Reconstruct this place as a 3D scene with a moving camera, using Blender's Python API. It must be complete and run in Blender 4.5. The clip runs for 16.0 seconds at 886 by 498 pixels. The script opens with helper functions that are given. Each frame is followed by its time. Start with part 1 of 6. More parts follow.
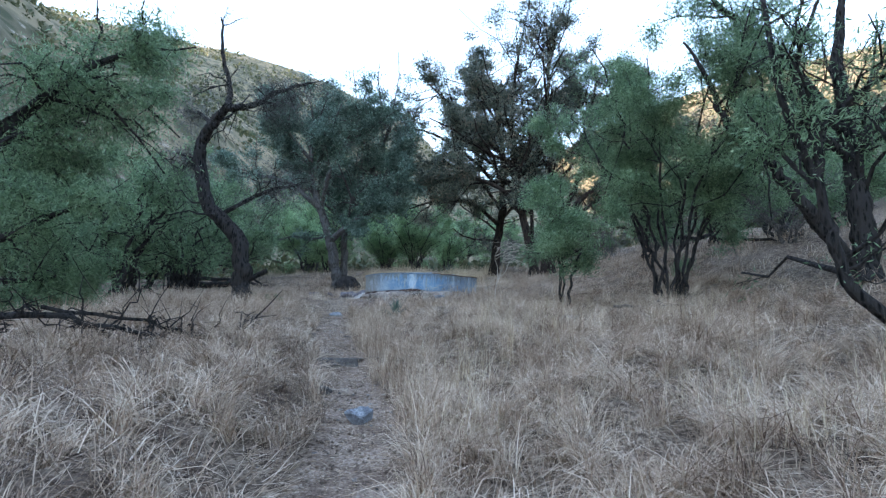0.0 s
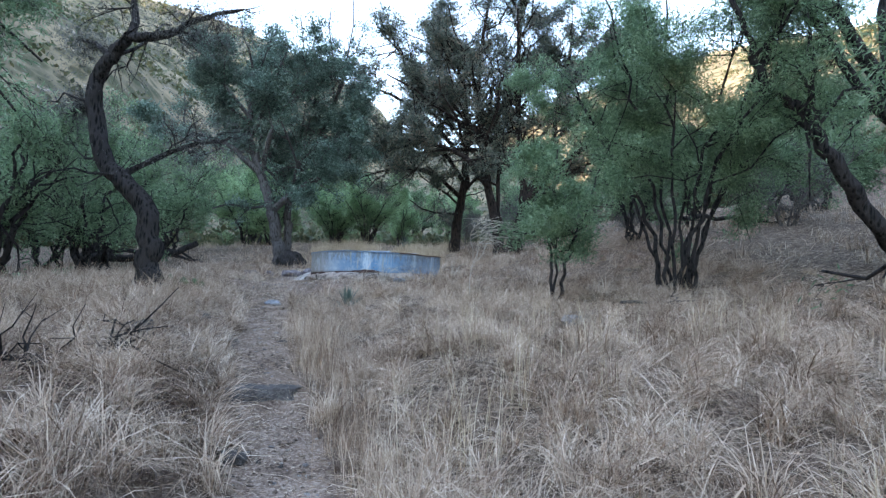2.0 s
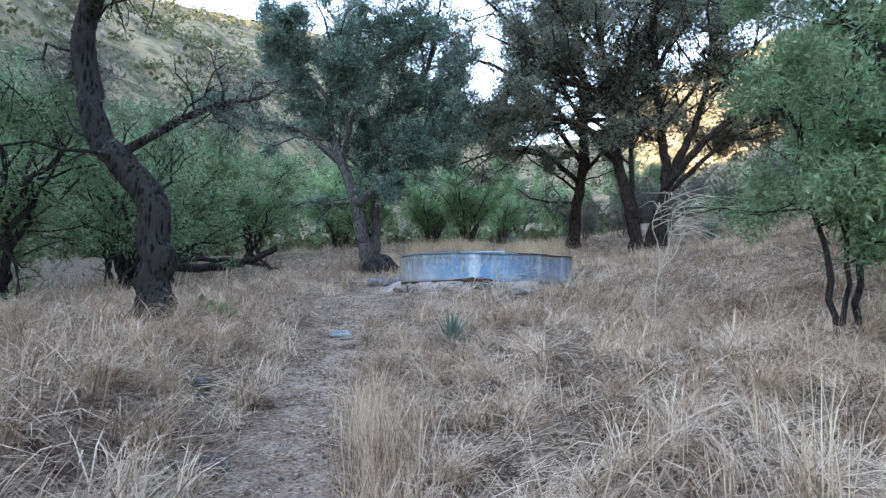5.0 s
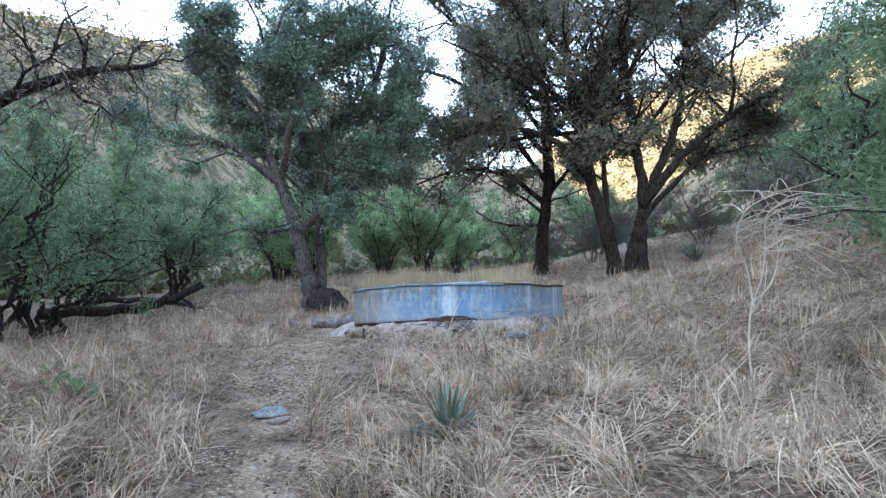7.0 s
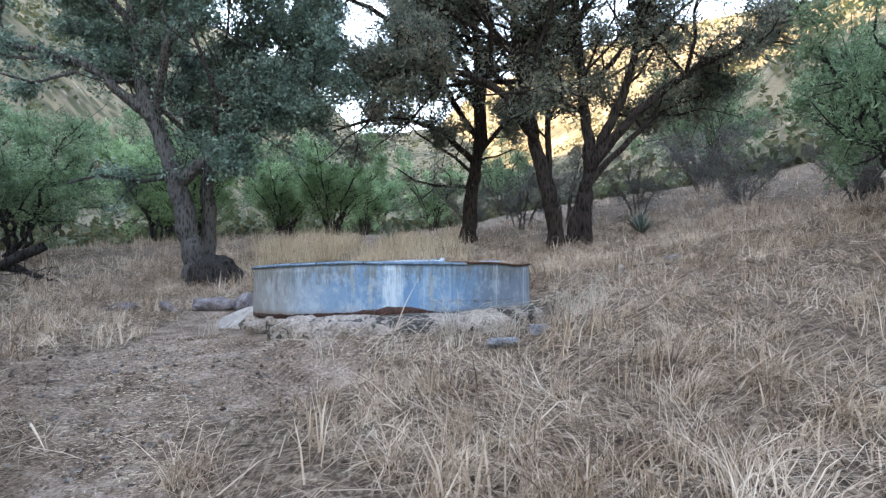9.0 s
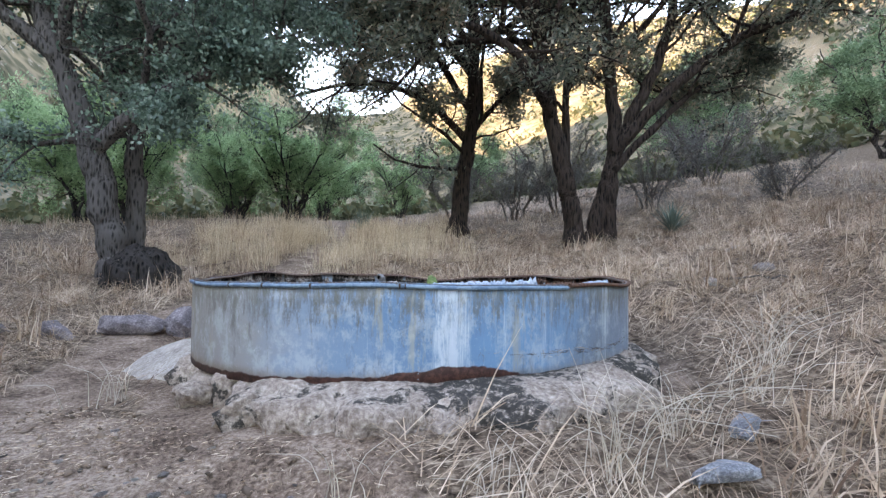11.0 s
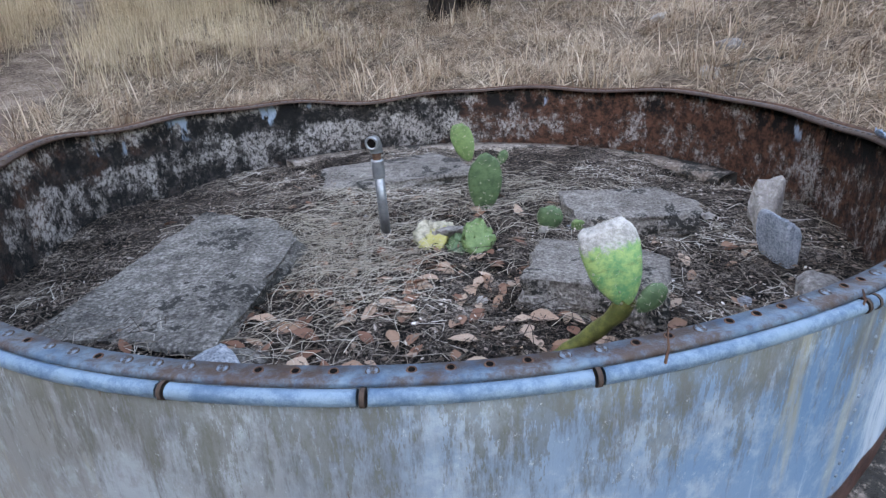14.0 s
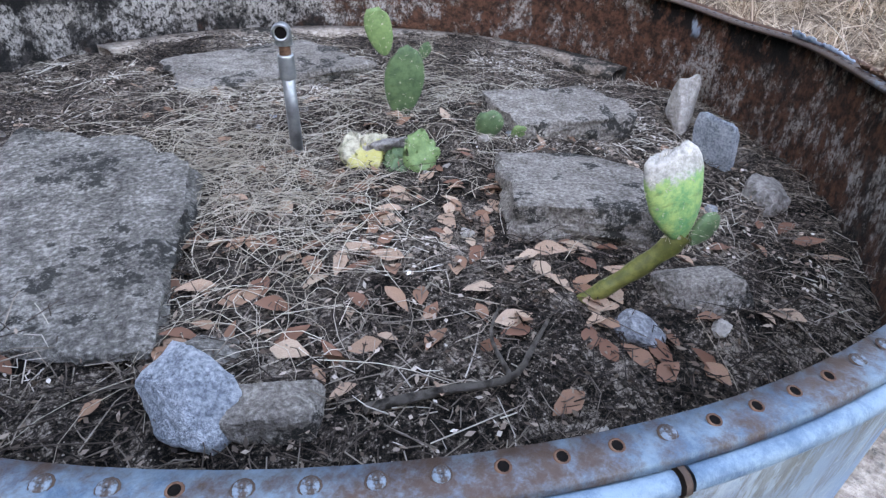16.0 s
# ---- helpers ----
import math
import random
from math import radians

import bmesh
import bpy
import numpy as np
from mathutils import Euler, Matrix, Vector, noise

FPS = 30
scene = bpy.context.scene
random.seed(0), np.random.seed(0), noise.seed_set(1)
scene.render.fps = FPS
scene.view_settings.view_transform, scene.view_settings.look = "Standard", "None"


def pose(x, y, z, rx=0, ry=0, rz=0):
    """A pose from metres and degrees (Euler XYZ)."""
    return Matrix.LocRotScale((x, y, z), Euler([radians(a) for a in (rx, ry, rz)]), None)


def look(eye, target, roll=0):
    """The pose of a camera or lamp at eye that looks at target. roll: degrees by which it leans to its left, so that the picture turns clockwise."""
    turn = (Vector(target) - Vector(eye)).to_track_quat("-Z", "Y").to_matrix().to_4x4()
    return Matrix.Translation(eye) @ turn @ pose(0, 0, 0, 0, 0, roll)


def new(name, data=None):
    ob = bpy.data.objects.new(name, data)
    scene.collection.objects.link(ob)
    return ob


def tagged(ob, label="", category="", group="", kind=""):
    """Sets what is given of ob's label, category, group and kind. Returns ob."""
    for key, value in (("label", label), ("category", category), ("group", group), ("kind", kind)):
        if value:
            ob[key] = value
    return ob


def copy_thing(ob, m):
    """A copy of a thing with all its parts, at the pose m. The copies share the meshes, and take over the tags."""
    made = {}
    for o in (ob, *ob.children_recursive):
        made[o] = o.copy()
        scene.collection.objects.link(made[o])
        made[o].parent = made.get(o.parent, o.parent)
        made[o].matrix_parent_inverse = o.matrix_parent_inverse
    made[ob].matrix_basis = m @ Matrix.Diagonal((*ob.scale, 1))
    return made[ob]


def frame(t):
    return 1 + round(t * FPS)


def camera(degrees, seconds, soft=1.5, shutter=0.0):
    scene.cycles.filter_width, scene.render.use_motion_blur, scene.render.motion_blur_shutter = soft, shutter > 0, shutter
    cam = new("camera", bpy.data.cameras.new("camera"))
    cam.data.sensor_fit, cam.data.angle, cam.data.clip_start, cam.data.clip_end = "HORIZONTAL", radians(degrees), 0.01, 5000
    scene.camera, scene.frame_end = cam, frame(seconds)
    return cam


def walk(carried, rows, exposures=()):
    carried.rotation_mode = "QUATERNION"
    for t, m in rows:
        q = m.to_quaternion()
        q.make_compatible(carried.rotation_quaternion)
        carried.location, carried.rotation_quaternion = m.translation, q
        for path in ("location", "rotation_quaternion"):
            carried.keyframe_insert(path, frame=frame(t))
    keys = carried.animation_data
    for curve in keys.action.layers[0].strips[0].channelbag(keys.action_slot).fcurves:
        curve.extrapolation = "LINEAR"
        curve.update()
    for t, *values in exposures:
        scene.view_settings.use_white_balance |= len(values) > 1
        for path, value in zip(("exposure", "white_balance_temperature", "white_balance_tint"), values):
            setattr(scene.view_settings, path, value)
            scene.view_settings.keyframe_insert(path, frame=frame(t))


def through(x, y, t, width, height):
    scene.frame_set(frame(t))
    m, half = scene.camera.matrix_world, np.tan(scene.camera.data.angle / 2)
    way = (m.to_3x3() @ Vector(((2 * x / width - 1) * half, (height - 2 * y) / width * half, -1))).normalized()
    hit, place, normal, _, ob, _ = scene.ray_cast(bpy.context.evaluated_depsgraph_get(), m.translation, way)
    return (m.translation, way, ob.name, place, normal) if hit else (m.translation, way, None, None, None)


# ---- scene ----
cam = camera(76.4, 16.0, soft=1.35)
EXPOSURE = 3.1
PATH = [
    (0, (2.739, -17.952, -0.708), (2.512, -15.982, -0.444), 1.2),
    (0.5, (2.566, -17.454, -0.635), (2.378, -15.48, -0.377), 1.3),
    (1, (2.418, -16.932, -0.489), (2.339, -14.943, -0.296), 1.5),
    (1.5, (2.35, -16.304, -0.377), (2.288, -14.311, -0.222), 1.8),
    (2, (2.236, -15.727, -0.317), (2.186, -13.735, -0.149), 1.8),
    (2.5, (2.237, -15.222, -0.232), (2.249, -13.23, -0.059), 3.5),
    (3, (2.295, -14.572, -0.144), (2.306, -12.579, 0.027), 3.3),
    (3.5, (2.015, -13.864, -0.152), (1.905, -11.877, 0.053), 3.0),
    (4, (1.875, -13.208, -0.159), (1.671, -11.224, -0.005), 2.3),
    (4.2, (1.791, -12.935, -0.09), (1.503, -10.961, 0.052), 1.8),
    (6.3, (0.925, -10.493, 0.13), (0.504, -8.553, 0.372), 0.6),
    (6.5, (0.861, -10.335, 0.187), (0.496, -8.386, 0.451), 0.5),
    (7, (0.736, -9.775, 0.212), (0.536, -7.801, 0.468), -1.3),
    (7.5, (0.614, -9.296, 0.352), (0.437, -7.313, 0.543), -1.4),
    (8, (0.413, -8.756, 0.425), (0.377, -6.762, 0.573), -1.2),
    (8.5, (0.291, -8.111, 0.417), (0.359, -6.116, 0.534), -1.1),
    (8.7, (0.215, -7.867, 0.465), (0.318, -5.873, 0.578), -0.9),
    (10.8, (-0.545, -5.127, 0.822), (-0.249, -3.152, 0.937), 0.4),
    (11, (-0.562, -4.849, 0.849), (-0.248, -2.875, 0.915), 0.6),
    (11.5, (-0.694, -4.278, 0.938), (-0.384, -2.305, 0.828), 0.4),
    (12, (-0.842, -3.789, 1.027), (-0.36, -1.859, 0.823), -1.9),
    (12.5, (-1.006, -3.264, 1.004), (-0.466, -1.372, 0.649), -1.4),
    (13, (-1.206, -2.821, 1.064), (-0.631, -0.99, 0.5), -2.0),
    (13.5, (-1.289, -2.458, 1.166), (-0.438, -0.773, 0.504), -2.6),
    (14, (-1.307, -2.071, 1.193), (-0.329, -0.49, 0.454), -2.3),
    (14.5, (-1.375, -1.833, 1.181), (-0.214, -0.415, 0.379), 1.2),
    (15, (-1.482, -1.643, 1.245), (-0.118, -0.469, 0.373), 4.0),
    (15.5, (-1.439, -1.549, 1.201), (-0.043, -0.51, 0.216), 3.7),
    (16, (-1.463, -1.486, 1.17), (-0.109, -0.494, 0.082), 3.8),
]
walk(cam, [(t, look(eye, target, roll)) for t, eye, target, roll in PATH], [(t, EXPOSURE + e, k, m) for t, e, k, m in ((0, 0.02, 7100, 13), (3, 0.3, 7600, 17), (7, 0.5, 8000, 17), (11, 0.56, 9000, 23), (14, 0.6, 9000, 23), (16, 0.92, 9100, 24))])

# ---- world and sun: a shaded canyon floor, the low sun only reaches the heights ----
SUN_UP, SUN_FROM = 17.5, (-1.0, -0.22)
world = bpy.data.worlds.new("world")
scene.world = world
world.use_nodes = True
_nt = world.node_tree
_sky = _nt.nodes.new("ShaderNodeTexSky")
_sky.sky_type = 'NISHITA'
_sky.sun_disc = False
_sky.sun_elevation = radians(SUN_UP)
_sky.sun_rotation = radians(258)
_sky.dust_density = 0.3
_sky.ozone_density = 1.3
_nt.nodes["Background"].inputs["Strength"].default_value = 0.15
_nt.links.new(_sky.outputs[0], _nt.nodes["Background"].inputs[0])
_sd = Vector((SUN_FROM[0], SUN_FROM[1], 0)).normalized() * math.cos(radians(SUN_UP)) + Vector((0, 0, math.sin(radians(SUN_UP))))
sun = new("sun", bpy.data.lights.new("sun", 'SUN'))
sun.data.energy = 2.5
sun.data.angle = radians(0.5)
sun.data.color = (1.0, 0.84, 0.64)
sun.matrix_world = look(_sd * 300, (0, 0, 0))

rng = np.random.default_rng(7)


# ---- materials ----
class Mat:
    """Small builder for a node material."""

    def __init__(self, name, rough=0.8, metal=0.0, spec=0.3):
        self.m = bpy.data.materials.new(name)
        self.m.use_nodes = True
        self.nt = self.m.node_tree
        self.b = self.nt.nodes["Principled BSDF"]
        self.b.inputs["Roughness"].default_value = rough
        self.b.inputs["Metallic"].default_value = metal
        self.b.inputs["Specular IOR Level"].default_value = spec
        self.co = self.nt.nodes.new("ShaderNodeTexCoord").outputs["Object"]

    def put(self, sock, v):
        if isinstance(v, (int, float)):
            sock.default_value = v
        elif isinstance(v, tuple):
            sock.default_value = (*v, 1.0) if len(v) == 3 and len(sock.default_value) == 4 else v
        else:
            self.nt.links.new(v, sock)

    def mapped(self, scale, co=None):
        n = self.nt.nodes.new("ShaderNodeMapping")
        self.put(n.inputs[0], co or self.co)
        n.inputs["Scale"].default_value = scale
        return n.outputs[0]

    def noise(self, scale, detail=4, rough=0.6, co=None):
        n = self.nt.nodes.new("ShaderNodeTexNoise")
        self.put(n.inputs["Vector"], co or self.co)
        n.inputs["Scale"].default_value = scale
        n.inputs["Detail"].default_value = detail
        n.inputs["Roughness"].default_value = rough
        return n.outputs["Fac"]

    def voronoi(self, scale, co=None, out="Distance"):
        n = self.nt.nodes.new("ShaderNodeTexVoronoi")
        self.put(n.inputs["Vector"], co or self.co)
        n.inputs["Scale"].default_value = scale
        return n.outputs[out]

    def step(self, v, lo, hi):
        n = self.nt.nodes.new("ShaderNodeMapRange")
        n.interpolation_type = 'SMOOTHSTEP'
        self.put(n.inputs["Value"], v)
        n.inputs["From Min"].default_value, n.inputs["From Max"].default_value = lo, hi
        return n.outputs[0]

    def math(self, op, a, b=0.0, c=0.0):
        n = self.nt.nodes.new("ShaderNodeMath")
        n.operation = op
        self.put(n.inputs[0], a)
        self.put(n.inputs[1], b)
        self.put(n.inputs[2], c)
        return n.outputs[0]

    def mix(self, f, a, b):
        n = self.nt.nodes.new("ShaderNodeMix")
        n.data_type = 'RGBA'
        self.put(n.inputs[0], f)
        self.put(n.inputs[6], a)
        self.put(n.inputs[7], b)
        return n.outputs[2]

    def ramp(self, f, *stops):
        n = self.nt.nodes.new("ShaderNodeValToRGB")
        self.put(n.inputs[0], f)
        e = n.color_ramp.elements
        while len(e) < len(stops):
            e.new(0.5)
        for el, (p, c) in zip(e, stops):
            el.position = p
            el.color = (*c, 1) if isinstance(c, tuple) else (c, c, c, 1)
        return n.outputs[0]

    def island(self):
        return self.nt.nodes.new("ShaderNodeNewGeometry").outputs["Random Per Island"]

    def rand(self):
        return self.nt.nodes.new("ShaderNodeObjectInfo").outputs["Random"]

    def xyz(self, co=None):
        n = self.nt.nodes.new("ShaderNodeSeparateXYZ")
        self.put(n.inputs[0], co or self.co)
        return n.outputs

    def bump(self, h, dist=0.01, strength=0.6):
        n = self.nt.nodes.new("ShaderNodeBump")
        n.inputs["Strength"].default_value = strength
        n.inputs["Distance"].default_value = dist
        self.put(n.inputs["Height"], h)
        self.put(self.b.inputs["Normal"], n.outputs[0])

    def done(self, colour, through=0.0):
        self.put(self.b.inputs["Base Color"], colour)
        if through:
            t = self.nt.nodes.new("ShaderNodeBsdfTranslucent")
            self.put(t.inputs[0], colour)
            x = self.nt.nodes.new("ShaderNodeMixShader")
            x.inputs[0].default_value = through
            self.nt.links.new(self.b.outputs[0], x.inputs[1])
            self.nt.links.new(t.outputs[0], x.inputs[2])
            self.nt.links.new(x.outputs[0], self.nt.nodes["Material Output"].inputs[0])
        return self.m


def leaf_mat(name, *stops, through=0.3, rough=0.6, spec=0.3):
    k = Mat(name, rough, spec=spec)
    v = k.math('ADD', k.math('MULTIPLY', k.island(), 0.55), k.math('MULTIPLY', k.step(k.noise(1.5, 3), 0.32, 0.68), 0.45))
    return k.done(k.ramp(v, *stops), through)


def straw_mat(name, *stops, through=0.25):
    k = Mat(name, 0.8, spec=0.15)
    patch = k.step(k.noise(1.3, 4, 0.6), 0.3, 0.7)
    v = k.math('ADD', k.math('MULTIPLY', k.island(), 0.62), k.math('MULTIPLY', patch, 0.38))
    return k.done(k.ramp(v, *stops), through)


def bark_mat(name, dark, light, scale=9.0):
    k = Mat(name, 0.95, spec=0.1)
    co = k.mapped((1, 1, 0.13))
    n = k.noise(scale * 2.2, 7, 0.75, co)
    v = k.voronoi(scale * 2.4, k.mapped((1, 1, 0.2)))
    h = k.math('ADD', n, v)
    k.bump(h, 0.05, 1.0)
    return k.done(k.ramp(h, (0.62, dark), (0.85, tuple(0.5 * (p + q) for p, q in zip(dark, light))), (1.1, light)))


M_OAK = leaf_mat("oak leaf", (0.15, (0.05, 0.085, 0.066)), (0.55, (0.135, 0.215, 0.165)), (0.9, (0.31, 0.41, 0.33)), through=0.5, rough=0.42, spec=0.5)
M_JUNIPER = leaf_mat("juniper spray", (0.15, (0.06, 0.078, 0.062)), (0.5, (0.145, 0.17, 0.13)), (0.75, (0.235, 0.225, 0.17)), (0.95, (0.36, 0.275, 0.20)), through=0.5, rough=0.5)
M_MESQUITE = leaf_mat("mesquite leaf", (0.1, (0.07, 0.125, 0.065)), (0.5, (0.155, 0.25, 0.135)), (0.9, (0.30, 0.42, 0.25)), through=0.5, rough=0.5, spec=0.4)
M_GREYLEAF = leaf_mat("grey dry twiggery", (0.2, (0.075, 0.075, 0.07)), (0.6, (0.13, 0.13, 0.12)), (0.9, (0.19, 0.19, 0.16)))
M_BUSH = leaf_mat("bush leaf", (0.1, (0.12, 0.22, 0.11)), (0.5, (0.25, 0.39, 0.20)), (0.9, (0.42, 0.56, 0.32)), through=0.5)
M_SCRUB = leaf_mat("hillside scrub", (0.1, (0.05, 0.07, 0.035)), (0.5, (0.09, 0.10, 0.05)), (0.9, (0.17, 0.15, 0.08)))
M_YUCCA = leaf_mat("yucca leaf", (0.1, (0.07, 0.10, 0.085)), (0.6, (0.13, 0.18, 0.15)), (0.9, (0.26, 0.27, 0.19)), through=0.1)
M_BARK = bark_mat("dark mesquite bark", (0.006, 0.0055, 0.0055), (0.046, 0.041, 0.039))
M_OAKBARK = bark_mat("grey oak bark", (0.018, 0.016, 0.0155), (0.12, 0.11, 0.105), 11)
M_JUNBARK = bark_mat("brown juniper bark", (0.007, 0.0055, 0.005), (0.042, 0.031, 0.026), 8)
M_DEADWOOD = bark_mat("weathered dead wood", (0.035, 0.03, 0.028), (0.16, 0.14, 0.125), 14)
M_STRAW = straw_mat("dry straw", (0.08, (0.10, 0.06, 0.042)), (0.33, (0.34, 0.232, 0.162)), (0.62, (0.57, 0.43, 0.32)), (0.9, (0.78, 0.64, 0.51)), through=0.25)
M_GOLD = straw_mat("golden standing grass", (0.08, (0.26, 0.175, 0.11)), (0.45, (0.56, 0.43, 0.29)), (0.9, (0.80, 0.67, 0.50)), through=0.3)
M_WEED = leaf_mat("dark dead weed", (0.1, (0.05, 0.03, 0.022)), (0.6, (0.14, 0.09, 0.065)), (0.9, (0.26, 0.18, 0.13)), through=0.1)
M_PALE = leaf_mat("bleached stalk", (0.1, (0.36, 0.29, 0.225)), (0.9, (0.74, 0.67, 0.57)), through=0.2)


def ground_mat():
    k = Mat("ground of dry litter and soil", 0.97, spec=0.1)
    big, mid, fine = k.noise(0.35, 3), k.noise(3.0, 5), k.noise(38, 5, 0.75)
    straw = k.noise(30, 4, 0.7, k.mapped((1, 0.16, 1)))
    straw2 = k.noise(26, 4, 0.7, k.mapped((0.2, 1, 1)))
    f = k.math('MULTIPLY', k.math('ADD', straw, straw2), 0.5)
    litter = k.ramp(f, (0.37, (0.032, 0.022, 0.017)), (0.50, (0.15, 0.108, 0.08)), (0.64, (0.43, 0.335, 0.255)))
    soil = k.ramp(k.math('ADD', k.math('MULTIPLY', fine, 0.6), k.math('MULTIPLY', mid, 0.4)), (0.39, (0.07, 0.047, 0.035)), (0.5, (0.22, 0.155, 0.118)), (0.62, (0.44, 0.345, 0.28)))
    at = k.nt.nodes.new("ShaderNodeAttribute")
    at.attribute_name = "bare"
    w = k.step(k.math('ADD', at.outputs["Fac"], k.math('MULTIPLY', k.math('SUBTRACT', mid, 0.5), 0.9)), 0.35, 0.65)
    near = k.mix(w, litter, soil)
    far = k.nt.nodes.new("ShaderNodeAttribute")
    far.attribute_name = "far"
    # far slopes: dry grass, scrub and pale rock
    spots = k.step(k.voronoi(0.3), 0.25, 0.55)
    hill = k.mix(k.step(k.noise(0.06, 7, 0.7), 0.35, 0.65), (0.085, 0.082, 0.056), (0.26, 0.205, 0.135))
    hill = k.mix(k.math('MULTIPLY', k.math('SUBTRACT', 1.0, spots), 0.75), hill, (0.045, 0.055, 0.03))
    hill = k.mix(k.math('MULTIPLY', k.step(k.noise(0.4, 6, 0.7), 0.58, 0.68), 0.7), hill, (0.40, 0.34, 0.29))
    k.bump(k.math('ADD', k.math('MULTIPLY', f, 0.7), k.math('ADD', fine, k.math('MULTIPLY', k.voronoi(24), 0.6))), 0.03, 0.8)
    return k.done(k.mix(far.outputs["Fac"], near, hill))


M_GROUND = ground_mat()


def rock_mat(name, a, b, c, scale=6.0, lichen=0.0):
    k = Mat(name, 0.92, spec=0.2)
    n, f = k.noise(scale, 7, 0.65), k.noise(scale * 9, 4, 0.7)
    col = k.ramp(k.math('ADD', k.math('MULTIPLY', n, 0.45), k.math('MULTIPLY', f, 0.55)), (0.38, a), (0.5, b), (0.61, c))
    if lichen:
        col = k.mix(k.math('MULTIPLY', k.math('MULTIPLY', k.step(k.noise(scale * 0.5, 6, 0.68), 0.60 - lichen * 0.18, 0.645 - lichen * 0.18), k.step(k.noise(scale * 5, 6, 0.8), 0.37, 0.5)), 0.95), col, (0.03, 0.03, 0.028))
    k.bump(k.math('ADD', n, f), 0.025, 1.0)
    return k.done(col)


M_ROCK = rock_mat("grey field stone", (0.13, 0.115, 0.105), (0.27, 0.245, 0.23), (0.42, 0.39, 0.37))
M_SLAB = rock_mat("pale limestone slab", (0.24, 0.21, 0.19), (0.39, 0.35, 0.32), (0.54, 0.50, 0.46), 5)
M_PURPLE = rock_mat("purple-grey stone", (0.085, 0.072, 0.08), (0.20, 0.175, 0.185), (0.40, 0.36, 0.37), 8)
M_WHITEROCK = rock_mat("bluish white stone", (0.17, 0.20, 0.24), (0.42, 0.47, 0.53), (0.68, 0.72, 0.76), 12)
M_BLUEROCK = rock_mat("blue-grey stone", (0.13, 0.14, 0.16), (0.28, 0.30, 0.335), (0.52, 0.54, 0.58), 9)
M_DARKROCK = rock_mat("dark path stone", (0.05, 0.044, 0.04), (0.11, 0.097, 0.09), (0.20, 0.183, 0.17), 7)
M_CONCRETE = rock_mat("old concrete with black mould", (0.15, 0.113, 0.094), (0.33, 0.27, 0.23), (0.55, 0.47, 0.41), 3.6, 0.42)
M_LIGHTSLAB = rock_mat("paler aggregate slab", (0.10, 0.086, 0.077), (0.28, 0.247, 0.222), (0.54, 0.488, 0.44), 11, 0.35)
M_PEBBLESLAB = rock_mat("coarse aggregate slab", (0.06, 0.055, 0.05), (0.19, 0.175, 0.16), (0.46, 0.425, 0.385), 9, 0.2)


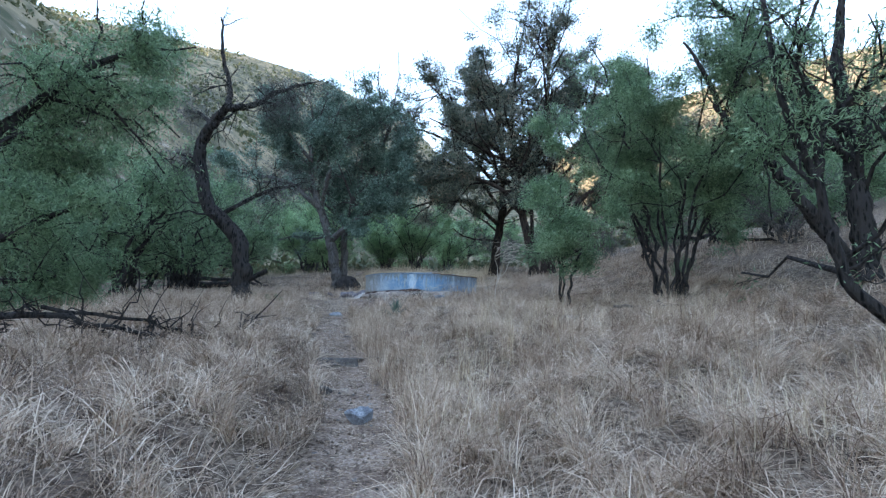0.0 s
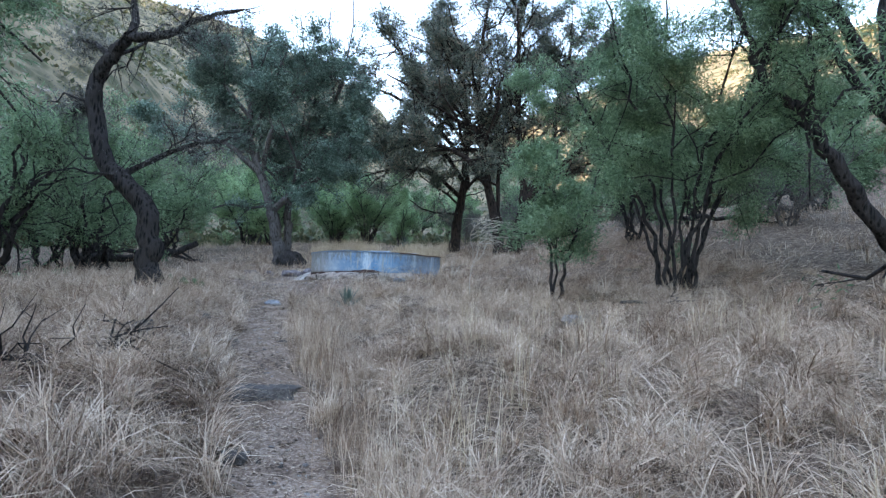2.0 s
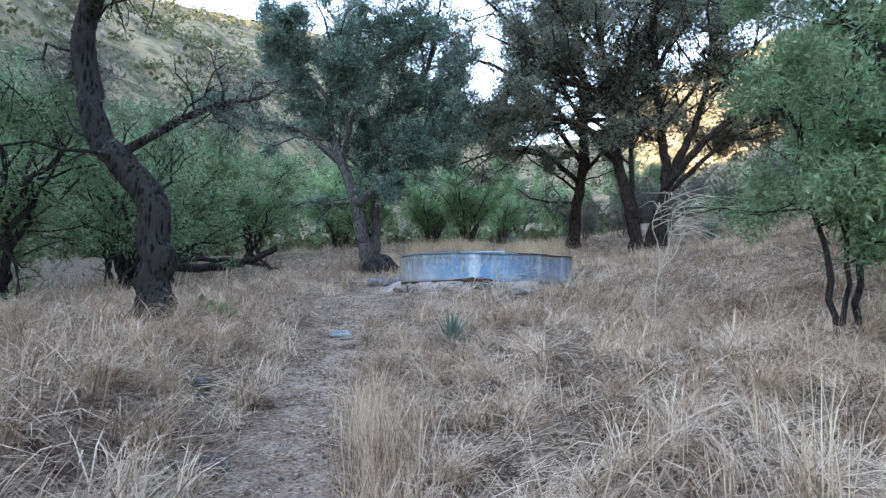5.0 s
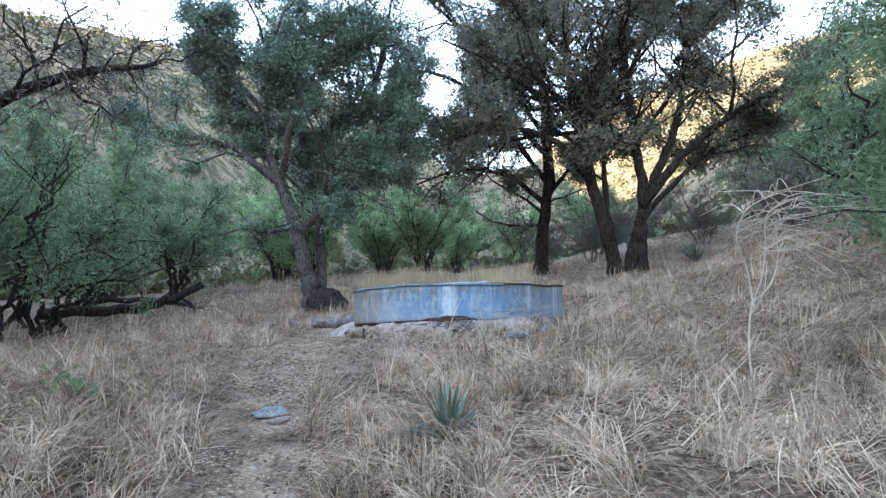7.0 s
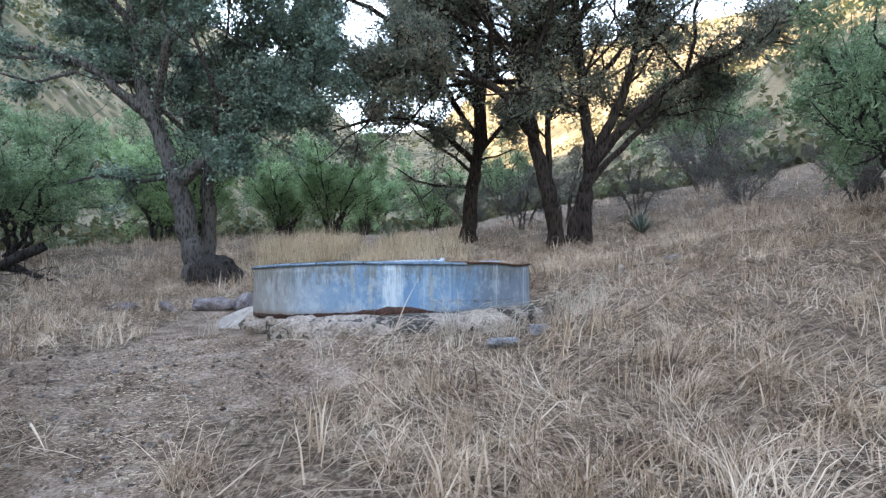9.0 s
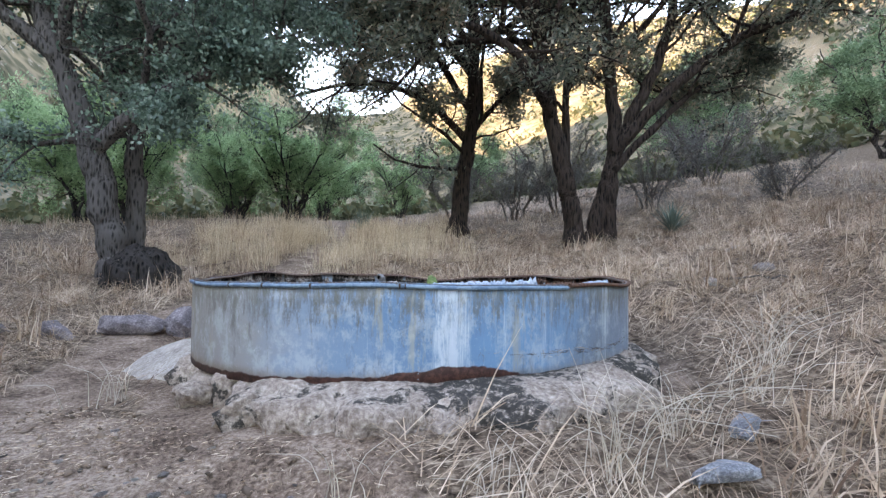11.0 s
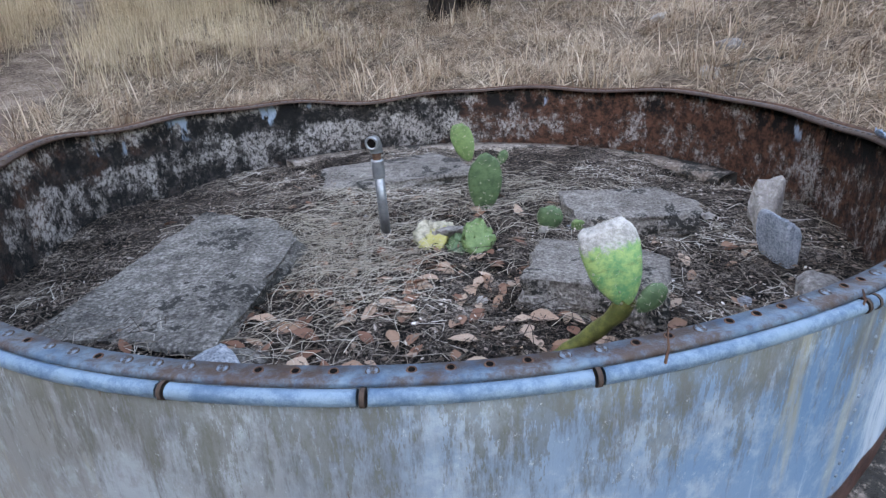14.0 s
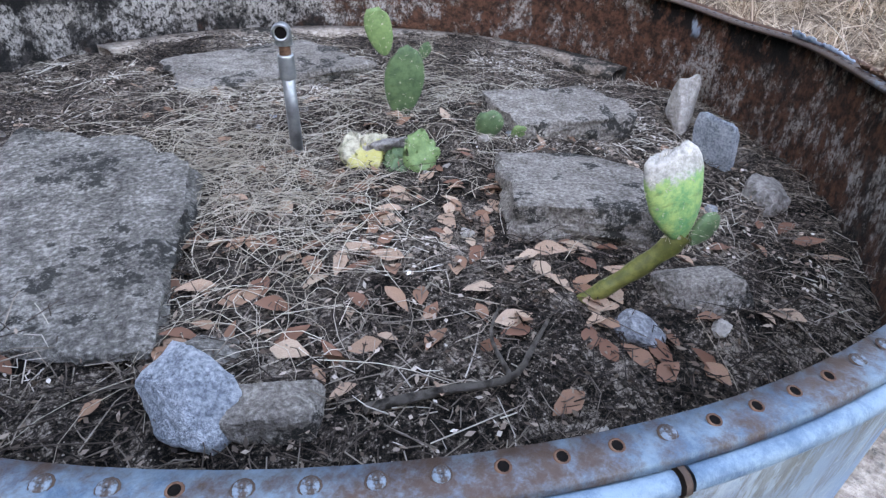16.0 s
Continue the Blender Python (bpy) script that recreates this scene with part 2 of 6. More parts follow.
def wall_mat():
    """Painted galvanised sheet: grey and tan to one side, blue in the middle, chalk runs and dark drips."""
    k = Mat("weathered blue-grey tank sheet", 0.55, 0.15, 0.4)
    x, y, z = k.xyz()
    ang = k.math('DIVIDE', k.math('ARCTAN2', y, x), 6.28318)
    pos = k.math('FRACT', k.math('ADD', ang, 1.0))          # 0 = +x, 0.5 = -x, 0.75 = -y
    cyl = k.nt.nodes.new("ShaderNodeCombineXYZ")
    k.put(cyl.inputs[0], k.math('MULTIPLY', pos, 11.2))
    k.put(cyl.inputs[1], z)
    co = cyl.outputs[0]
    tint = k.math('ADD', pos, k.math('MULTIPLY', k.math('SUBTRACT', k.noise(1.6, 5, 0.7, k.mapped((1, 1.6, 1), co)), 0.5), 0.10))
    base = k.ramp(tint, (0.56, (0.225, 0.205, 0.175)), (0.63, (0.25, 0.265, 0.275)), (0.67, (0.205, 0.29, 0.38)), (0.735, (0.085, 0.20, 0.335)),
                  (0.80, (0.12, 0.27, 0.44)), (0.86, (0.15, 0.20, 0.26)), (0.93, (0.19, 0.25, 0.33)))
    blot = k.noise(6, 8, 0.78, k.mapped((1, 0.75, 1), co))
    base = k.mix(k.math('MULTIPLY', k.step(blot, 0.47, 0.60), 0.5), base, (0.40, 0.46, 0.50))
    base = k.mix(k.math('MULTIPLY', k.step(k.noise(9, 6, 0.75, k.mapped((1, 0.3, 1), co)), 0.52, 0.66), 0.45), base, (0.10, 0.105, 0.10))
    # drips from the rim, longer where the noise is high
    hang = k.noise(12, 6, 0.85, k.mapped((1, 0.16, 1), co))
    depth = k.math('SUBTRACT', 0.745, z)
    drip = k.math('GREATER_THAN', k.math('MULTIPLY', k.math('SUBTRACT', hang, 0.42), 1.25), depth)
    edge = k.step(k.math('SUBTRACT', k.math('MULTIPLY', k.math('SUBTRACT', hang, 0.36), 1.3), depth), -0.10, 0.10)
    base = k.mix(k.math('MULTIPLY', k.math('MULTIPLY', edge, k.step(k.noise(18, 6, 0.8, k.mapped((1, 0.35, 1), co)), 0.40, 0.62)), 0.72), base, (0.10, 0.096, 0.08))
    olive = k.mix(k.noise(4, 3, 0.6, co), (0.085, 0.08, 0.062), (0.17, 0.17, 0.135))
    base = k.mix(k.math('MULTIPLY', drip, k.math('MULTIPLY', k.step(k.noise(30, 5, 0.8, k.mapped((1, 0.4, 1), co)), 0.34, 0.5), 0.55)), base, olive)
    tan = k.math('MULTIPLY', k.step(k.noise(7, 5, 0.7, k.mapped((1, 0.12, 1), co)), 0.58, 0.68), 0.5)
    base = k.mix(tan, base, (0.36, 0.33, 0.235))
    # chalk-white runs under the leaks
    run = k.noise(26, 5, 0.75, k.mapped((1, 0.03, 1), co))
    spots = k.ramp(pos, (0.0, 0.0), (0.737, 0.0), (0.740, 1.0), (0.753, 0.9), (0.760, 0.3), (0.80, 0.3), (0.812, 0.6), (0.822, 0.1), (0.862, 0.0), (0.870, 0.9), (0.878, 0.0), (0.915, 0.0), (0.93, 0.7), (0.96, 0.1))
    white = k.math('MULTIPLY', k.step(k.math('ADD', k.math('MULTIPLY', spots, 0.42), k.math('SUBTRACT', run, 0.5)), 0.16, 0.42), k.step(k.noise(16, 6, 0.8, k.mapped((1, 0.25, 1), co)), 0.32, 0.56))
    base = k.mix(k.math('MULTIPLY', white, 0.8), base, (0.47, 0.55, 0.62))
    streak = k.step(run, 0.62, 0.74)
    base = k.mix(k.math('MULTIPLY', streak, 0.55), base, (0.50, 0.58, 0.66))
    fleck = k.step(k.noise(38, 6, 0.85, k.mapped((1, 0.6, 1), co)), 0.60, 0.66)
    base = k.mix(k.math('MULTIPLY', fleck, 0.6), base, (0.52, 0.57, 0.60))
    rusty = k.math('MULTIPLY', k.step(k.noise(20, 5, 0.8, k.mapped((1, 0.3, 1), co)), 0.66, 0.70), 0.8)
    base = k.mix(rusty, base, (0.12, 0.065, 0.045))
    # rust skirt where the coat has come off at the foot
    foot = k.ramp(pos, (0.0, 0.0), (0.64, 0.0), (0.68, 0.2), (0.72, 0.45), (0.742, 0.9), (0.765, 1.0), (0.782, 0.35), (0.80, 0.05), (1.0, 0.0))
    low = k.math('SUBTRACT', k.math('MULTIPLY', foot, 0.085), k.math('SUBTRACT', k.math('SUBTRACT', z, 0.215), k.math('MULTIPLY', k.math('SUBTRACT', k.noise(5, 5, 0.65, co), 0.5), 0.07)))
    dirt = k.step(k.math('ADD', z, k.math('MULTIPLY', k.noise(10, 5, 0.7, co), 0.13)), 0.36, 0.255)
    base = k.mix(k.math('MULTIPLY', dirt, 0.55), base, (0.26, 0.205, 0.165))
    base = k.mix(k.step(low, -0.004, 0.006), base, k.mix(k.step(k.noise(24, 5, 0.7, co), 0.4, 0.65), (0.04, 0.016, 0.014), (0.105, 0.047, 0.037)))
    k.bump(k.math('ADD', blot, k.math('MULTIPLY', hang, 0.4)), 0.006, 0.5)
    return k.done(base)


def inside_mat():
    """Inner face: black water stain, chalk crust and rust."""
    k = Mat("rusted and crusted tank inside", 0.9, 0.0, 0.2)
    x, y, z = k.xyz()
    pos = k.math('FRACT', k.math('ADD', k.math('DIVIDE', k.math('ARCTAN2', y, x), 6.28318), 1.0))
    cyl = k.nt.nodes.new("ShaderNodeCombineXYZ")
    k.put(cyl.inputs[0], k.math('MULTIPLY', pos, 11.2))
    k.put(cyl.inputs[1], z)
    co = cyl.outputs[0]
    rustiness = k.ramp(pos, (0.0, 0.85), (0.10, 0.75), (0.17, 0.25), (0.30, 0.15), (0.45, 0.35), (0.8, 0.6), (1.0, 0.85))
    r = k.math('ADD', k.math('MULTIPLY', k.noise(2.2, 7, 0.72, co), 0.9), k.math('MULTIPLY', k.math('SUBTRACT', rustiness, 0.5), 0.5))
    rust = k.mix(k.step(k.noise(22, 6, 0.8, co), 0.38, 0.62), (0.026, 0.013, 0.010), (0.135, 0.06, 0.038))
    base = k.mix(k.step(r, 0.34, 0.56), k.mix(k.step(k.noise(16, 6, 0.8, co), 0.45, 0.65), (0.010, 0.0095, 0.010), (0.055, 0.048, 0.045)), rust)
    band = k.math('ADD', k.noise(9, 7, 0.8, k.mapped((1, 0.75, 1), co)), k.math('MULTIPLY', k.math('SUBTRACT', 0.62, k.math('MULTIPLY', rustiness, 0.42)), k.math('SUBTRACT', k.ramp(k.math('ADD', z, k.math('MULTIPLY', k.math('SUBTRACT', k.noise(2.2, 7, 0.78, co), 0.5), 0.34)), (0.36, 0.13), (0.42, 0.22), (0.50, 0.30), (0.57, 0.24), (0.60, 0.04), (0.655, 0.03), (0.685, 0.20), (0.74, 0.26)), 0.16)))
    crust = k.step(k.math('ADD', band, k.math('ADD', k.math('MULTIPLY', rustiness, -0.05), k.math('MULTIPLY', k.math('SUBTRACT', k.noise(2.6, 5, 0.7, k.mapped((1, 0.55, 1), co)), 0.5), 0.55))), 0.46, 0.60)
    grit = k.step(k.noise(45, 6, 0.85, k.mapped((1, 0.75, 1), co)), 0.42, 0.55)
    base = k.mix(k.math('MULTIPLY', k.math('MULTIPLY', crust, grit), 0.85), base, k.mix(k.noise(5, 3, 0.6, co), (0.27, 0.225, 0.20), (0.64, 0.60, 0.58)))
    # near-black patches, only towards the top of the wall
    black_top = k.math('MULTIPLY', k.step(k.noise(5, 6, 0.7, k.mapped((1, 0.7, 1), co)), 0.50, 0.58), k.step(k.math('ADD', z, k.math('MULTIPLY', k.noise(7, 4, 0.7, co), 0.10)), 0.62, 0.70))
    base = k.mix(k.math('MULTIPLY', black_top, 0.95), base, (0.008, 0.0075, 0.008))
    patch = k.math('MULTIPLY', k.step(k.noise(3.4, 5, 0.6, k.mapped((1, 0.5, 1), co)), 0.60, 0.64), k.step(z, 0.60, 0.645))
    base = k.mix(k.math('MULTIPLY', patch, 0.85), base, (0.33, 0.43, 0.55))
    k.bump(k.math('ADD', crust, k.noise(40, 5, 0.8, co)), 0.008, 0.9)
    return k.done(base)


def rim_mat(name, blue, near=0.5, deep=-0.7, tone=1.0):
    k = Mat(name, 0.5, 0.1, 0.4)
    n, f = k.noise(6, 7, 0.75), k.noise(45, 5, 0.75)
    rust = k.mix(f, (0.03, 0.017, 0.014), (0.10, 0.058, 0.042))
    x, y, z = k.xyz()
    side = k.step(k.math('ADD', y, k.math('MULTIPLY', x, 0.35)), near, deep)
    w = k.math('ADD', k.math('MULTIPLY', side, 0.42), k.math('ADD', k.math('MULTIPLY', n, 0.55), k.math('MULTIPLY', f, 0.25)))
    if near < 0:
        reach = k.math('SQRT', k.math('ADD', k.math('MULTIPLY', x, x), k.math('MULTIPLY', y, y)))
        w = k.math('ADD', w, k.math('MULTIPLY', k.math('MAXIMUM', k.math('MINIMUM', k.math('SUBTRACT', reach, 1.742), 0.0), -0.012), 10.0))
    paint = k.mix(k.step(k.noise(14, 7, 0.8), 0.36, 0.6), tuple(tone * c for c in (0.075, 0.15, 0.235)), tuple(tone * c for c in (0.195, 0.30, 0.385)))
    k.bump(k.math('ADD', n, f), 0.004, 0.6)
    return k.done(k.mix(k.step(w, 0.72 - blue, 0.86 - blue), rust, paint))


M_WALL, M_INSIDE = wall_mat(), inside_mat()
M_FLANGE, M_RIMPIPE = rim_mat("rusted flange with flaking blue paint", -0.025, 0.1, -1.75, 0.6), rim_mat("blue painted rim pipe", 0.13, tone=0.85)
k = Mat("brown rust", 0.95)
n = k.noise(50, 5)
k.bump(n, 0.003)
M_RUST = k.done(k.ramp(n, (0.3, (0.045, 0.022, 0.017)), (0.7, (0.17, 0.09, 0.06))))
k = Mat("dark collar rust", 0.9)
M_COLLAR = k.done(k.mix(k.noise(60, 4), (0.03, 0.02, 0.018), (0.10, 0.065, 0.05)))
k = Mat("dull blue-grey rivet head", 0.6, 0.2)
M_RIVET = k.done(k.mix(k.noise(140, 4), (0.12, 0.17, 0.22), (0.27, 0.33, 0.37)))
# flat near-black that stands for the shade inside openings
k = Mat("shade inside a hole", 1.0, spec=0.0)
M_HOLESHADE = k.done((0.008, 0.007, 0.007))
k = Mat("galvanised pipe", 0.42, 0.75, 0.5)
n = k.noise(16, 6)
k.bump(n, 0.002)
M_PIPE = k.done(k.ramp(n, (0.35, (0.20, 0.21, 0.22)), (0.55, (0.34, 0.36, 0.38)), (0.7, (0.45, 0.46, 0.47))))
k = Mat("tank soil and litter", 1.0, spec=0.1)
n, f = k.noise(7, 6, 0.7), k.noise(70, 5, 0.8)
k.bump(k.math('ADD', n, f), 0.02, 1.0)
col = k.ramp(k.math('ADD', k.math('MULTIPLY', n, 0.4), k.math('MULTIPLY', f, 0.6)), (0.45, (0.008, 0.0068, 0.0062)), (0.52, (0.062, 0.049, 0.042)), (0.60, (0.42, 0.35, 0.30)))
chip = k.math('MULTIPLY', k.step(k.voronoi(95), 0.24, 0.17), k.step(k.noise(9, 3), 0.4, 0.6))
M_SOIL = k.done(k.mix(k.math('MULTIPLY', chip, 0.8), col, (0.52, 0.45, 0.38)))
M_TWIG = leaf_mat("litter twig", (0.25, (0.016, 0.012, 0.011)), (0.55, (0.085, 0.064, 0.054)), (0.78, (0.30, 0.25, 0.21)), (0.93, (0.68, 0.62, 0.55)), through=0.0, rough=0.9)
M_CHIP = leaf_mat("litter chip", (0.2, (0.03, 0.023, 0.02)), (0.5, (0.16, 0.115, 0.09)), (0.75, (0.36, 0.28, 0.23)), (0.93, (0.74, 0.68, 0.62)), through=0.0, rough=0.9)
M_CLOD = leaf_mat("brown clod", (0.15, (0.07, 0.05, 0.038)), (0.6, (0.20, 0.145, 0.11)), (0.95, (0.34, 0.27, 0.22)), through=0.0, rough=0.95)
k = Mat("fallen oak leaf", 0.75, spec=0.25)
M_LEAF = k.done(k.mix(k.noise(25, 4), k.ramp(k.rand(), (0.1, (0.16, 0.065, 0.04)), (0.5, (0.35, 0.20, 0.13)), (0.9, (0.60, 0.45, 0.34))), (0.16, 0.085, 0.06)))


def cactus_mat(name, a, b, scab=None, level=0.0):
    k = Mat(name, 0.5, spec=0.35)
    col = k.mix(k.step(k.noise(26, 6, 0.75), 0.35, 0.65), a, b)
    dots = k.step(k.voronoi(34), 0.16, 0.10)
    col = k.mix(k.math('MULTIPLY', dots, 0.8), col, (0.40, 0.38, 0.27))
    if scab:
        x, y, z = k.xyz()
        col = k.mix(k.step(k.math('ADD', z, k.math('MULTIPLY', k.math('SUBTRACT', k.noise(16, 6, 0.7), 0.5), 0.16)), level, level + 0.02), col, k.mix(k.step(k.noise(48, 6, 0.8), 0.36, 0.6), tuple(c * 0.55 for c in scab), tuple(c * 1.12 for c in scab)))
    col = k.mix(k.math('MULTIPLY', k.step(k.noise(22, 5, 0.7, k.mapped((1, 1, 2.5))), 0.52, 0.7), 0.45), col, (0.06, 0.09, 0.03))
    k.bump(k.math('ADD', dots, k.noise(30, 4)), 0.006, 0.8)
    return k.done(col)


M_CACTUS = cactus_mat("green cactus pad", (0.05, 0.095, 0.045), (0.10, 0.165, 0.075))
M_YOUNGPAD = cactus_mat("pale green cactus pad", (0.10, 0.175, 0.065), (0.17, 0.26, 0.10))
M_YELLOWPAD = cactus_mat("yellowing cactus pad", (0.38, 0.34, 0.10), (0.46, 0.42, 0.18), (0.40, 0.36, 0.27), 0.08)
M_SCABPAD = cactus_mat("green cactus pad with white scab", (0.08, 0.27, 0.11), (0.34, 0.47, 0.16), (0.43, 0.40, 0.365), 0.148)
M_STEM = cactus_mat("olive cactus stem", (0.075, 0.08, 0.022), (0.17, 0.165, 0.045))


# ---- mesh helpers ----
def mesh_np(name, verts, *face_sets):
    """A mesh from arrays: vertices, and faces of three or four corners."""
    me = bpy.data.meshes.new(name)
    verts = np.asarray(verts, np.float32)
    me.vertices.add(len(verts))
    me.vertices.foreach_set("co", verts.ravel())
    sets = [np.asarray(f, np.int32) for f in face_sets if len(f)]
    loops = np.concatenate([f.ravel() for f in sets])
    total = np.concatenate([np.full(len(f), f.shape[1], np.int32) for f in sets])
    start = np.concatenate([[0], np.cumsum(total)[:-1]]).astype(np.int32)
    me.loops.add(len(loops))
    me.loops.foreach_set("vertex_index", loops)
    me.polygons.add(len(total))
    me.polygons.foreach_set("loop_start", start)
    me.polygons.foreach_set("loop_total", total)
    me.update(calc_edges=True)
    return me


def smooth(me):
    me.polygons.foreach_set("use_smooth", np.ones(len(me.polygons), bool))
    return me


def part(name, me, material, parent=None, label=""):
    """Links a mesh or bmesh as one mesh object, under a thing where one is given."""
    if isinstance(me, bmesh.types.BMesh):
        bm, me = me, bpy.data.meshes.new(name)
        bm.to_mesh(me)
        bm.free()
    if not me.materials:
        me.materials.append(material)
    ob = new(name, me)
    if parent:
        ob.parent = parent
    if label:
        tagged(ob, label)
    return ob


def thing(name, at, label, category, group="", rz=0.0):
    ob = new(name)
    ob.empty_display_size = 0.2
    ob.matrix_world = pose(*at, 0, 0, rz)
    return tagged(ob, label, category, group)


def tubes(lines, sides=6):
    """Tapered tubes along polylines: each line is (points, radii)."""
    V, F, off = [], [], 0
    a = np.linspace(0, 2 * np.pi, sides, endpoint=False)
    for P, R in lines:
        P, R = np.asarray(P, float), np.asarray(R, float)
        T = np.gradient(P, axis=0)
        T /= np.linalg.norm(T, axis=1)[:, None] + 1e-9
        ref = np.where(np.abs(T[:, 2:3]) > 0.9, [[1.0, 0, 0]], [[0, 0, 1.0]])
        A = np.cross(T, ref)
        A /= np.linalg.norm(A, axis=1)[:, None] + 1e-9
        for i in range(1, len(A)):
            if A[i] @ A[i - 1] < 0:
                A[i] = -A[i]
        B = np.cross(T, A)
        ring = P[:, None] + R[:, None, None] * (np.cos(a)[None, :, None] * A[:, None] + np.sin(a)[None, :, None] * B[:, None])
        n = len(P)
        V.append(ring.reshape(-1, 3))
        i = np.arange(n - 1)[:, None] * sides
        j = np.arange(sides)[None]
        j2 = (j + 1) % sides
        F.append((np.stack([i + j, i + j2, i + sides + j2, i + sides + j], -1).reshape(-1, 4)) + off)
        off += n * sides
    return np.concatenate(V), np.concatenate(F)


def curve_points(P, n):
    """A smooth run of n points through the given ones."""
    P = np.asarray(P, float)
    Q = np.vstack([2 * P[0] - P[1], P, 2 * P[-1] - P[-2]])
    t = np.linspace(0, len(P) - 1 - 1e-6, n)
    i = t.astype(int)
    f = (t - i)[:, None]
    a, b, c, d = Q[i], Q[i + 1], Q[i + 2], Q[i + 3]
    return 0.5 * (2 * b + (c - a) * f + (2 * a - 5 * b + 4 * c - d) * f * f + (3 * b - a - 3 * c + d) * f ** 3)


def leaf_quads(C, D, length, width, r):
    """Pointed leaves at C along D."""
    n = len(C)
    S = np.cross(D, r.normal(size=(n, 3)))
    S /= np.linalg.norm(S, axis=1)[:, None] + 1e-9
    L = (length * r.uniform(0.6, 1.3, n))[:, None]
    W = (width * r.uniform(0.7, 1.3, n))[:, None]
    V = np.stack([C, C + D * L * 0.5 + S * W, C + D * L, C + D * L * 0.5 - S * W], 1).reshape(-1, 3)
    return V, np.arange(4 * n).reshape(-1, 4)


def unit(v):
    return v / (np.linalg.norm(v, axis=-1, keepdims=True) + 1e-9)


def tree(name, at, limbs, label, seed, bark, leaf, category="tree", group="", levels=3, kids=(7, 6, 5), spread=1.0, reach=(0.55, 0.5, 0.5),
         leaves=12, leaf_size=(0.07, 0.02), puff=0.16, droop=0.0, bare_from=0.3, wiggle=0.022, twig_r=0.006):
    """A tree from a few main limbs, each with smaller branches grown along it, and leaves on the last ones."""
    r = np.random.default_rng(seed)
    root = thing(name, at, label, category, group)
    ends, twig_lines = [], []
    trunk_n = 0
    for li, (P, r0, r1, leafy) in enumerate(limbs):
        n = max(8, 4 * len(P))
        Q = curve_points(P, n)
        Q[1:] += r.normal(size=(n - 1, 3)) * wiggle * np.array([1, 1, 0.5]) * min(1, r0 * 8)
        R = np.linspace(0, 1, n)
        R = r0 * (1 - R) ** 0.8 + r1 * R
        if li == 0:
            R[0] *= 1.55
            R[1] *= 1.18
        R = R * r.uniform(0.92, 1.08, n)
        V, F = tubes([(curve_points(Q, 3 * n), np.interp(np.linspace(0, 1, 3 * n), np.linspace(0, 1, n), R))] if r0 > 0.08 else [(Q, R)], 18 if r0 > 0.08 else 7)
        if r0 > 0.08:
            V = V + r.normal(size=V.shape) * 0.028 * r0
        part("trunk" if li == 0 else "limb", smooth(mesh_np("limb", V, F)), bark, root)
        parents = [(Q, R)] if leafy else []
        for lv in range(levels):
            nxt = []
            for Qp, Rp in parents:
                T = unit(np.gradient(Qp, axis=0))
                length = np.linalg.norm(np.diff(Qp, axis=0), axis=1).sum()
                k = max(2, int(r.poisson(kids[lv] * (leafy if lv == 0 else 1))))
                for _ in range(k):
                    f = r.uniform(bare_from if lv == 0 else 0.2, 1.0)
                    i = min(len(Qp) - 1, int(f * (len(Qp) - 1)))
                    d = unit(T[i] * 0.6 + unit(r.normal(size=3)) * spread + np.array([0, 0, 0.25 - droop]))
                    ln = length * reach[lv] * r.uniform(0.5, 1.15) * (1.15 - 0.5 * f)
                    m = 5
                    s = np.linspace(0, 1, m)[:, None]
                    bend = unit(r.normal(size=3)) * 0.25 + np.array([0, 0, 0.12 - droop * 0.8])
                    line = Qp[i] + d * ln * s + bend * ln * s * s + np.vstack([np.zeros(3), r.normal(size=(m - 1, 3)) * ln * 0.04])
                    ra = min(Rp[i] * 0.6, max(twig_r, ln * 0.022))
                    RR = np.linspace(ra, max(twig_r * 0.5, ra * 0.35), m)
                    nxt.append((line, RR))
                    if lv == levels - 1:
                        ends.append(line)
            twig_lines += nxt
            parents = nxt
    if twig_lines:
        V, F = tubes(twig_lines, 4)
        part("branchwork", mesh_np("branchwork", V, F), bark, root)
    if leaf and leaves and ends:
        E = np.concatenate([e[1:] for e in ends])
        G = np.concatenate([np.repeat(unit(e[-1] - e[0])[None], len(e) - 1, 0) for e in ends])
        full = np.repeat(r.gamma(1.1, 1.0 / 1.1, len(ends)), [len(e) - 1 for e in ends])
        per = r.poisson(leaves * full)
        C, G = np.repeat(E, per, 0), np.repeat(G, per, 0)
        C = C + r.normal(size=C.shape) * puff * np.array([1, 1, 0.7])
        D = unit(r.normal(size=C.shape) + 0.6 * G + np.array([0, 0, -droop]))
        V, F = leaf_quads(C, D, leaf_size[0], leaf_size[1], r)
        part("crown", mesh_np("crown", V, F), leaf, root)
    return root


# ---- the ground: one sheet from the path to the far ridges ----
def sstep(v, a, b):
    t = np.clip((v - a) / (b - a), 0, 1)
    return t * t * (3 - 2 * t)


def path_x(y):
    return np.interp(y, [-40, -18, -15, -12.4, -10.65, -8.1, -4.8, -2.8, -0.5, 2.0, 5, 9, 13, 30], [6.0, 2.2, 1.9, 1.35, 0.6, -0.33, -1.4, -2.0, -2.55, -2.6, -1.9, -1.0, -0.9, -2.0])


def bumps(x, y, s, seed=0.0):
    return (np.sin(x * s + seed) * np.cos(y * s * 1.3 + seed * 2) + 0.5 * np.sin(x * s * 2.3 + y * s * 1.1 + seed) + 0.3 * np.sin(x * s * 4.1 - y * s * 3.7 + 1.3)
            + 0.2 * np.cos(x * s * 7.7 + y * s * 6.1))


